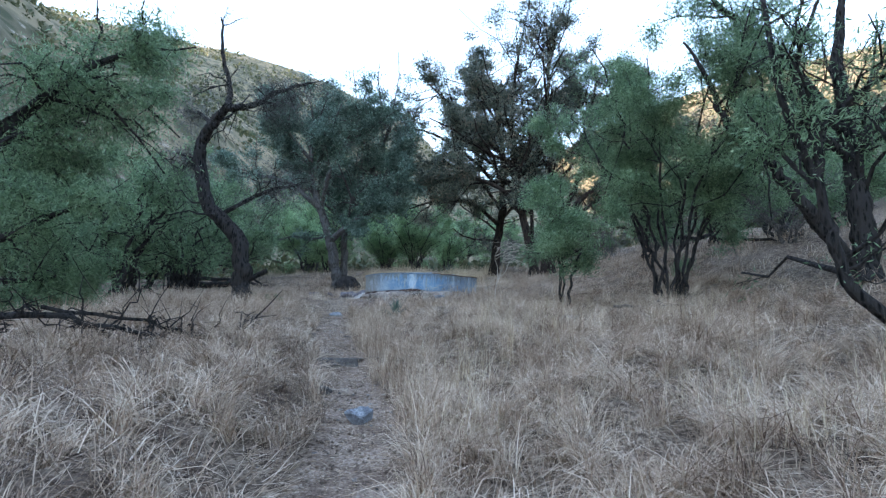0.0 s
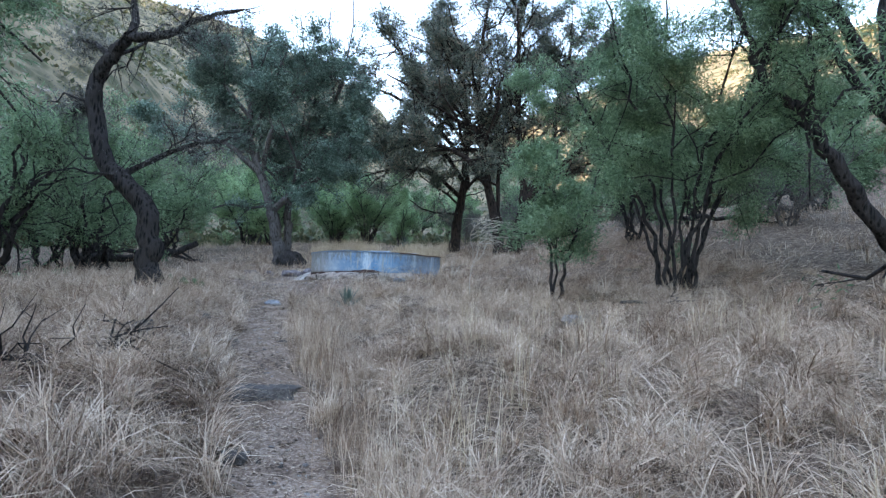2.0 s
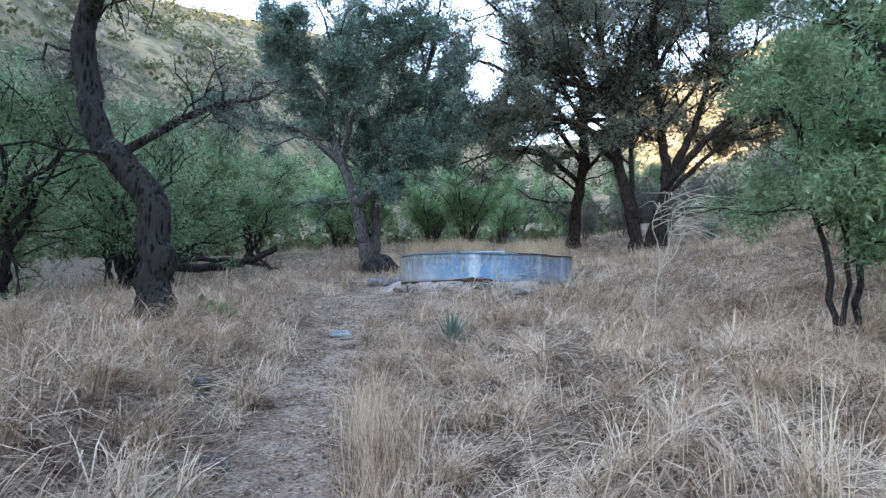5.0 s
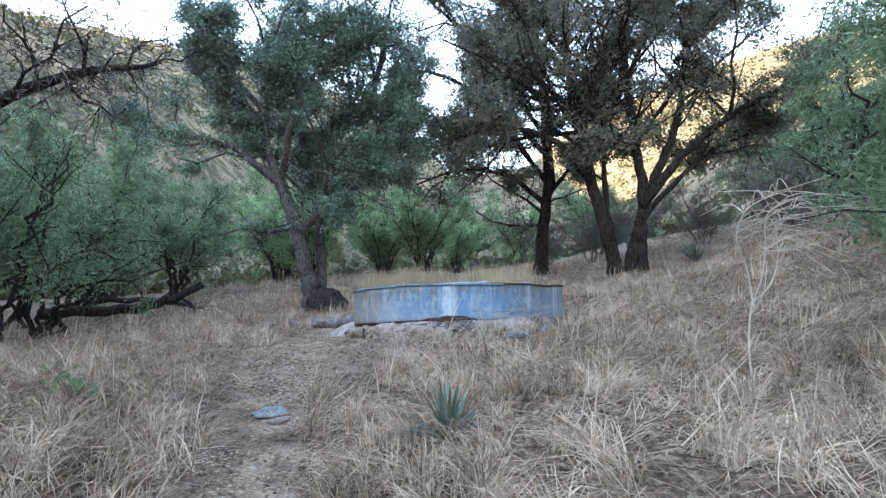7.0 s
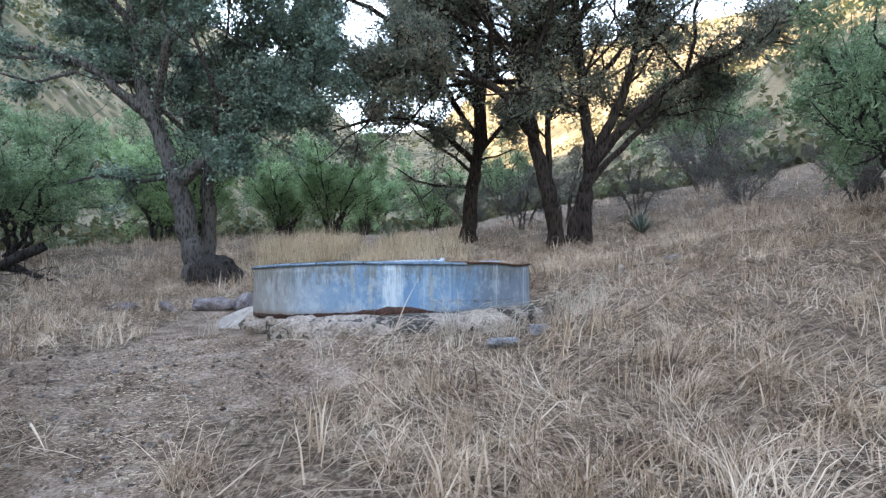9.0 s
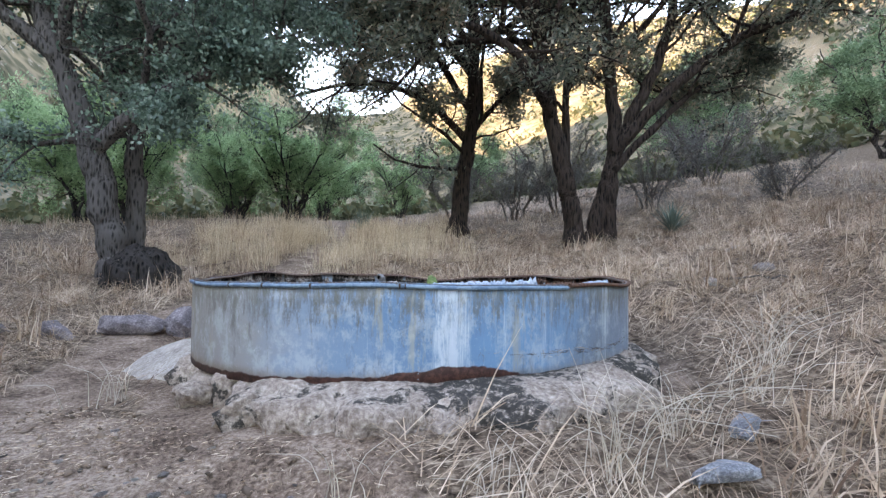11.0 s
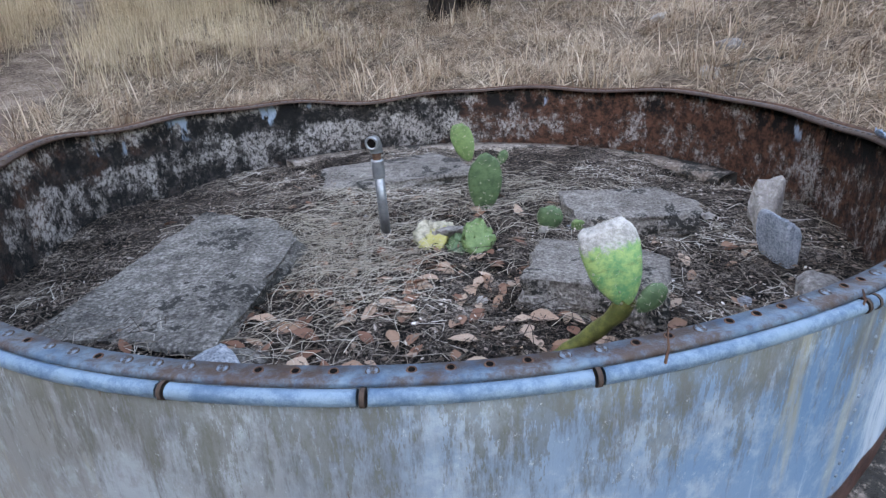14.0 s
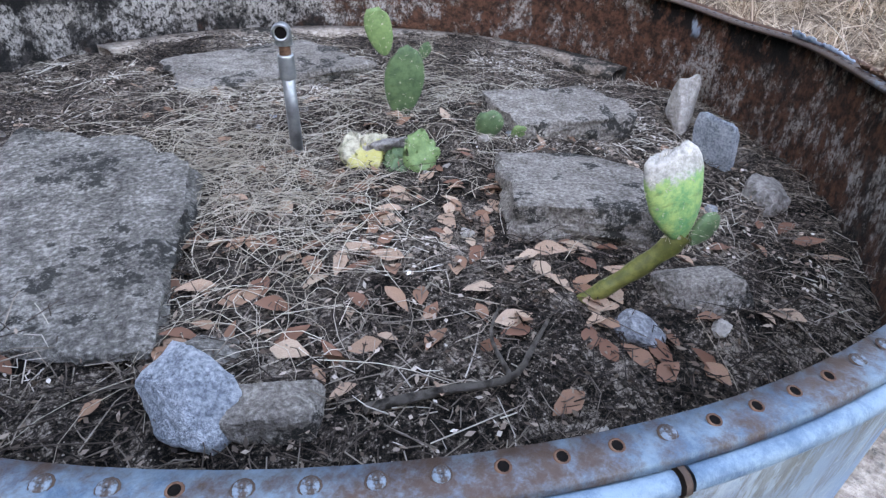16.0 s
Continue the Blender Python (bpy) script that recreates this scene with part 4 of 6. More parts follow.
for i in range(26):
    aa, q = rng.uniform(0, 6.28), rng.uniform(0.2, 1.62)
    x, y = q * math.cos(aa), q * math.sin(aa)
    s = rng.uniform(0.02, 0.05)
    in_tank("pebble", x, y, (s * 1.4, s, s * 0.7), "small pebble in the tank soil", 60 + i % 5, [M_SLAB, M_ROCK, M_BLUEROCK][i % 3], rz=rng.uniform(0, 360), sink=0.006, cuts_n=0, category="pebble", group="pebbles in the tank")

# standpipe
px, py = -0.29, 0.04
pipe = thing("standpipe", (px, py, sz(px, py) - 0.02), "galvanised standpipe with an elbow rising from the tank soil", "pipe")
pipe.rotation_euler = (radians(1), radians(-3), 0)


def turned(profile, n=18):
    a = np.linspace(0, 2 * np.pi, n, endpoint=False)
    pr = np.array(profile)
    m = len(pr)
    V = np.stack([pr[None, :, 0] * np.cos(a)[:, None], pr[None, :, 0] * np.sin(a)[:, None], np.repeat(pr[None, :, 1], n, 0)], -1).reshape(-1, 3)
    i, j = np.arange(n)[:, None], np.arange(m - 1)[None]
    F = np.stack([i * m + j, ((i + 1) % n) * m + j, ((i + 1) % n) * m + j + 1, i * m + j + 1], -1).reshape(-1, 4)
    return smooth(mesh_np("turned", V, F))


part("pipe_length", turned([(0.0, 0), (0.021, 0), (0.021, 0.36), (0.0, 0.36)]), M_PIPE, pipe)
part("coupling", turned([(0.021, 0.285), (0.026, 0.288), (0.027, 0.295), (0.026, 0.352), (0.027, 0.36), (0.025, 0.364), (0.019, 0.365)]), M_PIPE, pipe)
part("nipple", turned([(0.018, 0.35), (0.018, 0.405)]), M_RUST, pipe)
el = [(0, 0, 0.395), (0, 0, 0.425), (-0.008, -0.008, 0.440), (-0.022, -0.022, 0.442), (-0.030, -0.030, 0.442)]
V, F = tubes([(np.array(el), [0.027, 0.027, 0.028, 0.027, 0.028])], 16)
part("elbow", smooth(mesh_np("elbow", V, F)), M_PIPE, pipe)
o = part("outlet", turned([(0.0185, -0.004), (0.019, 0.004), (0.027, 0.005), (0.029, 0.0), (0.0285, -0.014)], 16), M_PIPE, pipe)
# black disc across the outlet, painted as the shade inside the elbow
part("mouth", turned([(0.0, 0.0), (0.0187, 0.0)], 16), M_HOLESHADE, o)
o.matrix_local = Matrix.Translation((-0.0305, -0.0305, 0.442)) @ Vector((-0.7, -0.7, 0)).to_track_quat('Z', 'Y').to_matrix().to_4x4()


# prickly pears
def pad_mesh(w, h, t, seed, bend=0.0, crumple=0.1, cut=1.0):
    r = np.random.default_rng(seed)
    bm = bmesh.new()
    bmesh.ops.create_uvsphere(bm, u_segments=22, v_segments=14, radius=1.0)
    off = Vector(r.uniform(-5, 5, 3))
    for v in bm.verts:
        f = (v.co.z + 1) / 2
        k = 0.62 + 0.52 * f - 0.16 * f * f
        f = min(f, cut + 0.05 * noise.noise(v.co * 3 + off)) if cut < 1 else f
        d = 1 + crumple * noise.noise(v.co * 1.7 + off) + 0.03 * noise.noise(v.co * 6 + off)
        fold = (crumple - 0.1) * 0.35 * h * noise.noise(Vector((v.co.x * 2.5, 0, v.co.z * 2.5)) + off)
        v.co = Vector((v.co.x * w / 2 * k * d, v.co.y * t / 2 + bend * f * f + fold, f * h * d))
    for f in bm.faces:
        f.smooth = True
    return bm


def cactus(at, label, pads, group=""):
    root = thing("prickly_pear", at, label, "cactus", group)
    made = []
    for i, (pos, rot, size, m) in enumerate(pads):
        p = part("pad", pad_mesh(*size, seed=int(abs(pos[0]) * 1000) + 7 * i + 3, crumple=0.6 if m is M_YELLOWPAD or "split" in label else 0.1, cut=0.9 if m is M_SCABPAD else 1.0), m, root)
        p.matrix_local = pose(*pos, *rot)
        vs = np.array([v.co for v in p.data.vertices])[::5]
        nr = np.array([v.normal for v in p.data.vertices])[::5]
        dd = unit(np.concatenate([nr + rng.normal(size=nr.shape) * 0.5 for _ in range(3)]))
        V, F = leaf_quads(np.concatenate([vs] * 3), dd, 0.018, 0.0006, rng)
        tagged(part("spines", mesh_np("spines", V, F), M_PALE, p), kind="stuff")
    return root


FACE = -38   # pads turn their broad side to the near rim
cactus((0.20, -0.01, sz(0.20, -0.01) - 0.02), "green prickly pear of two stacked pads in tank soil", [
    ((0, 0, 0), (4, 4, FACE), (0.19, 0.285, 0.035), M_CACTUS), ((-0.05, 0.035, 0.25), (2, -16, FACE), (0.12, 0.18, 0.02), M_YOUNGPAD),
    ((0.06, -0.04, 0.23), (0, 28, FACE), (0.055, 0.075, 0.018), M_CACTUS)])
cactus((0.26, -0.38, sz(0.26, -0.38) - 0.02), "small spiny green prickly pear low in the litter", [((0, 0, 0), (10, 12, FACE), (0.13, 0.12, 0.06), M_CACTUS), ((0.08, -0.08, 0), (20, 30, FACE), (0.07, 0.07, 0.03), M_YOUNGPAD)])
cactus((-0.21, -0.25, sz(-0.21, -0.25) - 0.02), "yellowing prickly pear pad sagging in the litter", [((0, 0, 0), (-38, -24, FACE), (0.17, 0.14, 0.018), M_YELLOWPAD), ((0.04, 0.03, 0), (-15, 10, FACE), (0.12, 0.1, 0.016), M_YELLOWPAD)])
cactus((-0.11, -0.37, sz(-0.11, -0.37) - 0.02), "split green prickly pear pad beside the yellow one", [((0, 0, 0), (-25, 18, FACE + 10), (0.16, 0.14, 0.02), M_YOUNGPAD), ((-0.05, 0.03, 0), (-45, -5, FACE), (0.12, 0.1, 0.02), M_CACTUS)])
fallen = cactus((-0.40, -1.12, sz(-0.40, -1.12)), "fallen prickly pear, olive stem ending in a white-scabbed green pad", [
    ((0.10, -0.155, 0.185), (-12, -16, -30), (0.165, 0.235, 0.05), M_SCABPAD), ((0.12, -0.17, 0.17), (-10, 45, -40), (0.07, 0.09, 0.025), M_CACTUS)])
V, F = tubes([(curve_points([(0.0, 0.0, -0.015), (0.02, -0.03, 0.02), (0.055, -0.08, 0.08), (0.09, -0.13, 0.15), (0.105, -0.155, 0.20)], 14), np.linspace(0.017, 0.025, 14) * (1 + 0.1 * np.sin(np.arange(14) * 1.9)))], 12)
part("stem", smooth(mesh_np("stem", V, F)), M_STEM, fallen, "olive-yellow spotted stem")

# litter in the tank: twigs as one mass, leaves one by one
n = 15000
aa, q = rng.uniform(0, 2 * np.pi, n), (RAD - 0.06) * np.sqrt(rng.uniform(0, 1, n))
X, Y = q * np.cos(aa), q * np.sin(aa)
Zs = soil_z(X, Y) + rng.uniform(0.0, 0.02, n)
L = rng.gamma(1.8, 0.032, n) + 0.02
th = rng.uniform(0, 2 * np.pi, n)
D = np.stack([np.cos(th), np.sin(th), rng.normal(size=n) * 0.08], -1)
C = np.stack([X, Y, Zs], -1)
far_r = np.hypot(*(C + D * L[:, None])[:, :2].T)
keep = far_r < RAD - 0.05
C, D, L = C[keep], D[keep], L[keep]
lines = [(np.array([c, c + d * l * 0.5 + rng.normal(size=3) * 0.01, c + d * l]), [0.0016, 0.0014, 0.0008]) for c, d, l in zip(C, D, L)]
V, F = tubes(lines, 3)
# bleached straw heaped about the pipe and along the slabs
P0, rr = [], np.random.default_rng(88)
for cx, cy, cs, cn in ((-0.55, 0.10, 0.24, 460), (-0.2, 0.30, 0.33, 300), (-0.6, -0.22, 0.2, 300), (0.5, 0.15, 0.28, 260), (-0.9, -0.5, 0.14, 90), (0.2, -0.6, 0.4, 40)):
    P0.append(np.stack([cx + rr.normal(size=cn) * cs, cy + rr.normal(size=cn) * cs], -1))
P0 = np.concatenate(P0)
P0 = P0[np.hypot(*P0.T) < RAD - 0.35]
lines = []
for x, y in P0:
    th, ln, cv = rr.uniform(0, 6.28), rr.uniform(0.08, 0.3), rr.normal() * 0.7
    tt = np.linspace(0, 1, 5)
    px_, py_ = x + ln * tt * np.cos(th + cv * tt), y + ln * tt * np.sin(th + cv * tt)
    lines.append((np.stack([px_, py_, soil_z(px_, py_) + 0.012 + 0.03 * rr.uniform() * np.sin(tt * 3.0)], -1), np.linspace(0.0014, 0.0006, 5)))
V2, F2 = tubes(lines, 3)
tagged(part("straw_litter", mesh_np("straw", V2, F2), M_PALE), "bleached straw strewn over the tank litter", "straw", kind="stuff")
rc = np.random.default_rng(91)
n = 9000
aa, q = rc.uniform(0, 2 * np.pi, n), (RAD - 0.16) * np.sqrt(rc.uniform(0, 1, n))
X, Y = q * np.cos(aa), q * np.sin(aa)
C = np.stack([X, Y, soil_z(X, Y) + rc.uniform(0.006, 0.02, n)], -1)
Vc, Fc = leaf_quads(C, unit(rc.normal(size=(n, 3)) * [1, 1, 0.25]), 0.02, 0.0045, rc)
Vc[:, 2] = np.maximum(Vc[:, 2], soil_z(Vc[:, 0], Vc[:, 1]) + 0.004)
tagged(part("wood_chips", mesh_np("chips", Vc, Fc), M_CHIP), "grey and tan chips and crumbled leaves on tank soil", "litter", kind="stuff")
tagged(part("litter_twigs", mesh_np("twigs", V, F), M_TWIG), "fine grey and brown twigs strewn over tank soil", "twigs", kind="stuff")
V, F = tubes([(curve_points([(-0.98, -0.98, 0.37), (-0.86, -1.06, 0.375), (-0.74, -1.14, 0.372), (-0.64, -1.13, 0.38), (-0.54, -1.11, 0.375)], 14), np.linspace(0.011, 0.004, 14)),
              (curve_points([(-0.74, -1.14, 0.375), (-0.68, -1.05, 0.39), (-0.56, -1.0, 0.385)], 8), np.linspace(0.006, 0.002, 8))], 7)
tagged(part("stick", smooth(mesh_np("stick", V, F)), M_DEADWOOD), "grey forked stick lying on the tank litter", "stick")


def leaf_mesh(seed):
    r = np.random.default_rng(seed)
    s = np.linspace(0, 1, 6)
    w = np.sin(np.pi * s ** 0.85) * 0.35 + 0.02
    curl, bend = r.uniform(0.1, 0.35), r.uniform(-0.25, 0.3)
    rows = []
    for side in (-1, 0, 1):
        rows.append(np.stack([s - 0.5, side * w * (1 + 0.12 * np.sin(s * 20 + side)), np.abs(side) * curl * w + bend * (s - 0.5) ** 2], -1))
    V = np.concatenate(rows)
    V -= [0, 0, V[:, 2].min()]
    i = np.arange(5)
    F = np.concatenate([np.stack([i + o, i + 1 + o, i + 7 + o, i + 6 + o], -1) for o in (0, 6)])
    me = smooth(mesh_np("leaf", V, F))
    me.materials.append(M_LEAF)
    return me


leaf_meshes = [leaf_mesh(i) for i in range(5)]
litter = thing("leaf_litter", (0, 0, SOIL_Z), "brown fallen oak leaves scattered over the tank soil", "leaf litter")
spots = [(-0.79, -0.46, 0.3), (-0.6, -0.55, 0.28), (-0.98, -0.5, 0.22), (-0.3, -0.7, 0.3), (-0.1, -0.3, 0.35), (-0.35, -1.2, 0.2), (0.3, -0.9, 0.3), (-0.3, 0.5, 0.6)]
for i in range(299):
    cx, cy, cs = spots[int(rng.integers(0, len(spots)))]
    x, y = cx + rng.normal() * cs, cy + rng.normal() * cs
    if np.hypot(x, y) > RAD - 0.12:
        continue
    lf = part("leaf", leaf_meshes[i % 5], M_LEAF, litter)
    s = rng.uniform(0.04, 0.08)
    lf.matrix_local = Matrix.Translation((x, y, sz(x, y) - SOIL_Z + 0.008)) @ pose(0, 0, 0, rng.normal() * 14, rng.normal() * 14, rng.uniform(0, 360)) @ Matrix.Diagonal((s * 1.25, s * rng.uniform(0.6, 1.0), s * rng.uniform(0.8, 2.0), 1))


# ---- stones and ground things round the tank ----
slab = rock("leaning_slab", (-2.0, -0.12, 0.05), (0.75, 0.52, 0.1), "pale cracked slab leaning against the tank", 41, M_SLAB, rz=-15, ry=-20, rx=26, category="slab", cuts_n=3, rough=0.015)
for i, (x, y, d, rz) in enumerate([(-3.35, 1.12, (0.5, 0.34, 0.26), -10), (-2.78, 1.3, (0.72, 0.36, 0.3), 12), (-2.28, 1.38, (0.42, 0.34, 0.36), 40), (-3.9, 0.95, (0.4, 0.3, 0.2), 8)]):
    rock("rock", (x, y, gz(x, y) - 0.03), d, "purple-grey rock in the row beside the tank", 43 + i, M_PURPLE, rz, group="row of rocks by the tank")
for i, (x, y, d, m) in enumerate([(0.93, -2.75, (0.3, 0.2, 0.14), M_BLUEROCK), (1.35, -2.35, (0.32, 0.16, 0.12), M_BLUEROCK), (3.49, 1.06, (0.18, 0.14, 0.16), M_SLAB), (4.6, 1.6, (0.3, 0.2, 0.16), M_ROCK),
                                  (-1.28, -4.95, (0.3, 0.22, 0.12), M_BLUEROCK), (-1.12, -5.15, (0.18, 0.14, 0.08), M_ROCK), (1.43, -12.9, (0.34, 0.3, 0.2), M_BLUEROCK), (0.72, -11.8, (0.3, 0.24, 0.12), M_DARKROCK),
                                  (0.0, -8.4, (0.16, 0.1, 0.06), M_DARKROCK), (-0.5, -9.0, (0.34, 0.22, 0.16), M_DARKROCK), (-0.75, -10.4, (0.4, 0.3, 0.3), M_DARKROCK), (4.0, -7.3, (0.22, 0.16, 0.1), M_ROCK), (5.2, 3.0, (0.25, 0.2, 0.15), M_SLAB), (3.8, -8.1, (0.42, 0.3, 0.2), M_ROCK), (-1.25, -7.9, (0.22, 0.17, 0.16), M_DARKROCK), (0.92, -7.3, (0.26, 0.2, 0.14), M_DARKROCK)]):
    rock("rock", (x, y, gz(x, y) - 0.02), d, "weathered stone half sunk in dry grass" if i not in (4, 5, 6, 7, 8) else "grey stone on the dirt path", 70 + i, m, rz=i * 47 % 180)
rock("step_stone", (0.48, -10.5, -1.35), (0.68, 0.32, 0.2), "dark flat step stone across the dirt path", 90, M_DARKROCK, rz=2, category="step", cuts_n=3)
pebbles = []
for i in range(299):
    y = rng.uniform(-15, -2)
    x = float(path_x(y)) + rng.normal() * 0.28
    if i % 5 < 2:
        x, y = rng.normal(-1.75, 0.55), rng.normal(-2.6, 0.6)
        if math.hypot(x, y) < 2.35:
            x, y = x - 0.6, y - 0.5
    s = rng.uniform(0.015, 0.045)
    pebbles.append((x, y, s))
pm = [rock_mesh("pebble", (1.3, 1, 0.6), 100 + i, cuts_n=0) for i in range(3)]
for q, m in zip(pm, (M_ROCK, M_DARKROCK, M_SLAB)):
    q.materials.append(m)
gravel = thing("path_gravel", (0, 0, 0), "loose grey gravel on the dirt path", "gravel")
for i, (x, y, s) in enumerate(pebbles):
    b = part("pebble", pm[i % 3], M_ROCK, gravel)
    b.matrix_local = Matrix.Translation((x, y, gz(x, y) - 0.004)) @ Matrix.Rotation(i * 1.7, 4, 'Z') @ Matrix.Diagonal((s, s, s, 1))

rc = np.random.default_rng(92)
n = 26000
x = np.concatenate([rc.uniform(-3.6, 0.6, n // 2), rc.normal(0, 0.34, n // 2)])
y = np.concatenate([rc.uniform(-4.6, -1.0, n // 2), rc.uniform(-17, -2.5, n // 2)])
x[n // 2:] += path_x(y[n // 2:])
ok = (bare(x, y) > 0.25) & (np.hypot(x, y) > 2.2)
x, y = x[ok], y[ok]
n = len(x)
lift = 0.006 + 0.008 * rc.uniform(0, 1, n)
C = np.stack([x, y, ground(x, y) + lift], -1)
V, F = leaf_quads(C, unit(rc.normal(size=(n, 3)) * [1, 1, 0.12]), 0.045, 0.0022, rc)
V[:, 2] = np.maximum(V[:, 2], ground(V[:, 0], V[:, 1]) + 0.004)
tagged(part("straw_crumbs", mesh_np("crumbs", V, F), M_STRAW), "broken straw and leaf crumbs on the trodden soil", "litter", kind="stuff")
m = rc.uniform(0, 1, n) < 0.35
C, S = C[m] - [0, 0, 0.008], rc.gamma(2.0, 0.0035, int(m.sum()))[:, None, None] + 0.003
octa = np.array([(1, 0, 0), (0, 1, 0), (-1, 0, 0), (0, -1, 0), (0, 0, 0.8), (0, 0, -0.8)])
V = (C[:, None] + S * (octa[None] + rc.normal(size=(len(C), 6, 3)) * 0.25)).reshape(-1, 3)
F = np.concatenate([np.arange(len(C))[:, None] * 6 + np.array([t]) for t in ((0, 1, 4), (1, 2, 4), (2, 3, 4), (3, 0, 4), (1, 0, 5), (2, 1, 5), (3, 2, 5), (0, 3, 5))])
tagged(part("soil_clods", mesh_np("clods", V, F), M_CLOD), "small brown clods and grit on the trodden soil", "grit", kind="stuff")

# stump beside the oak
bm = bmesh.new()
bmesh.ops.create_uvsphere(bm, u_segments=30, v_segments=18, radius=1)
for v in bm.verts:
    r0 = 1 + 0.18 * noise.noise(v.co * 2.2) + 0.10 * math.sin(math.atan2(v.co.y, v.co.x) * 9 + v.co.z) * 0.5 + 0.06 * noise.noise(v.co * 7)
    v.co = Vector((v.co.x * 0.5 * r0, v.co.y * 0.42 * r0, max(-0.1, v.co.z * 0.44 * r0 + 0.14)))
st = part("stump", bm, M_BARK)
st.location = (-3.62, 3.95, gz(-3.62, 3.95) - 0.02)
tagged(st, "dark charred rounded stump at the foot of the oak", "stump")

# ---- grass ----
def blades(P, length, lean, width, r, flop=0.6, comb=0.0):
    n = len(P)
    az = r.uniform(0, 2 * np.pi, n)
    if comb:
        az = 2.2 * bumps(P[:, 0], P[:, 1], 0.9, 4.0) + r.normal(size=n) * comb
    d = np.stack([np.cos(az), np.sin(az), np.zeros(n)], -1)
    side = np.stack([-np.sin(az), np.cos(az), np.zeros(n)], -1)
    tw = r.uniform(-1.2, 1.2, n)[:, None]
    side = unit(side * np.cos(tw) + d * np.sin(tw))
    up = np.array([0, 0, 1.0])
    L, a = length[:, None], lean[:, None]
    mid = P + L * 0.5 * (d * np.sin(a * flop) + up * np.cos(a * flop))
    tip = mid + L * 0.5 * (d * np.sin(np.minimum(a * 1.25, 1.75)) + up * np.cos(np.minimum(a * 1.25, 1.75)))
    w = width[:, None]
    V = np.stack([P - side * w, P + side * w, mid + side * w * 0.8, mid - side * w * 0.8, tip], 1).reshape(-1, 3)
    b = np.arange(n)[:, None] * 5
    return V, b + np.array([[0, 1, 2, 3]]), b + np.array([[3, 2, 4]])


def open_ground(x, y, limit=0.45):
    if limit < 0.4:
        free = ~((np.hypot(x, y) < 2.95) & (y < 0.3))
    else:
        free = np.hypot(x, y) > 1.9
    ok = bare(x, y) + 0.25 * bumps(x, y, 5.0, 3.0) * 0.4 < limit
    ok &= np.hypot(x, y) > pad_r(np.arctan2(y, x)) + 0.03
    return ok & free


def scatter(n, x0, x1, y0, y1, r, limit=0.45):
    x, y = r.uniform(x0, x1, n), r.uniform(y0, y1, n)
    k = open_ground(x, y, limit)
    edge = np.minimum(np.minimum(x - x0, x1 - x), np.minimum(y - y0, y1 - y)) / 1.6
    k &= r.uniform(0, 1, n) < 0.15 + 0.85 * np.clip(edge + 0.35 * bumps(x, y, 1.1, 6.0), 0, 1)
    return x[k], y[k]


def straw(name, n, box, seed, label, size=(0.15, 0.42), w=0.0026, limit=0.45):
    r = np.random.default_rng(seed)
    x, y = scatter(n, *box, r, limit)
    m = len(x)
    P = np.stack([x, y, ground(x, y) + r.uniform(-0.01, 0.07, m)], -1)
    V, q, t = blades(P, r.uniform(*size, m), np.clip(r.normal(1.32, 0.28, m), 0.4, 1.7), r.uniform(0.5, 1.3, m) * w, r, 1.0, 0.9)
    V[:, 2] = np.maximum(V[:, 2], ground(V[:, 0], V[:, 1]) + 0.004)
    return tagged(part(name, mesh_np(name, V, q, t), M_STRAW), label, "dry grass", kind="stuff")


def tufts(name, n, box, seed, label, per, height, material, spread=0.07, lean=0.35, w=0.003, centres=None, limit=0.3):
    r = np.random.default_rng(seed)
    x, y = scatter(n, *box, r, limit) if centres is None else centres
    m = len(x)
    k = np.repeat(np.arange(m), per)
    hs = r.uniform(0.55, 1.15, m)
    X, Y = x[k] + r.normal(size=len(k)) * spread, y[k] + r.normal(size=len(k)) * spread
    P = np.stack([X, Y, ground(X, Y) - 0.01], -1)
    V, q, t = blades(P, hs[k] * r.uniform(*height, len(k)), np.abs(r.normal(0, lean, len(k))) + 0.08, r.uniform(0.6, 1.3, len(k)) * w, r)
    return tagged(part(name, mesh_np(name, V, q, t), material), label, "dry grass", kind="stuff")


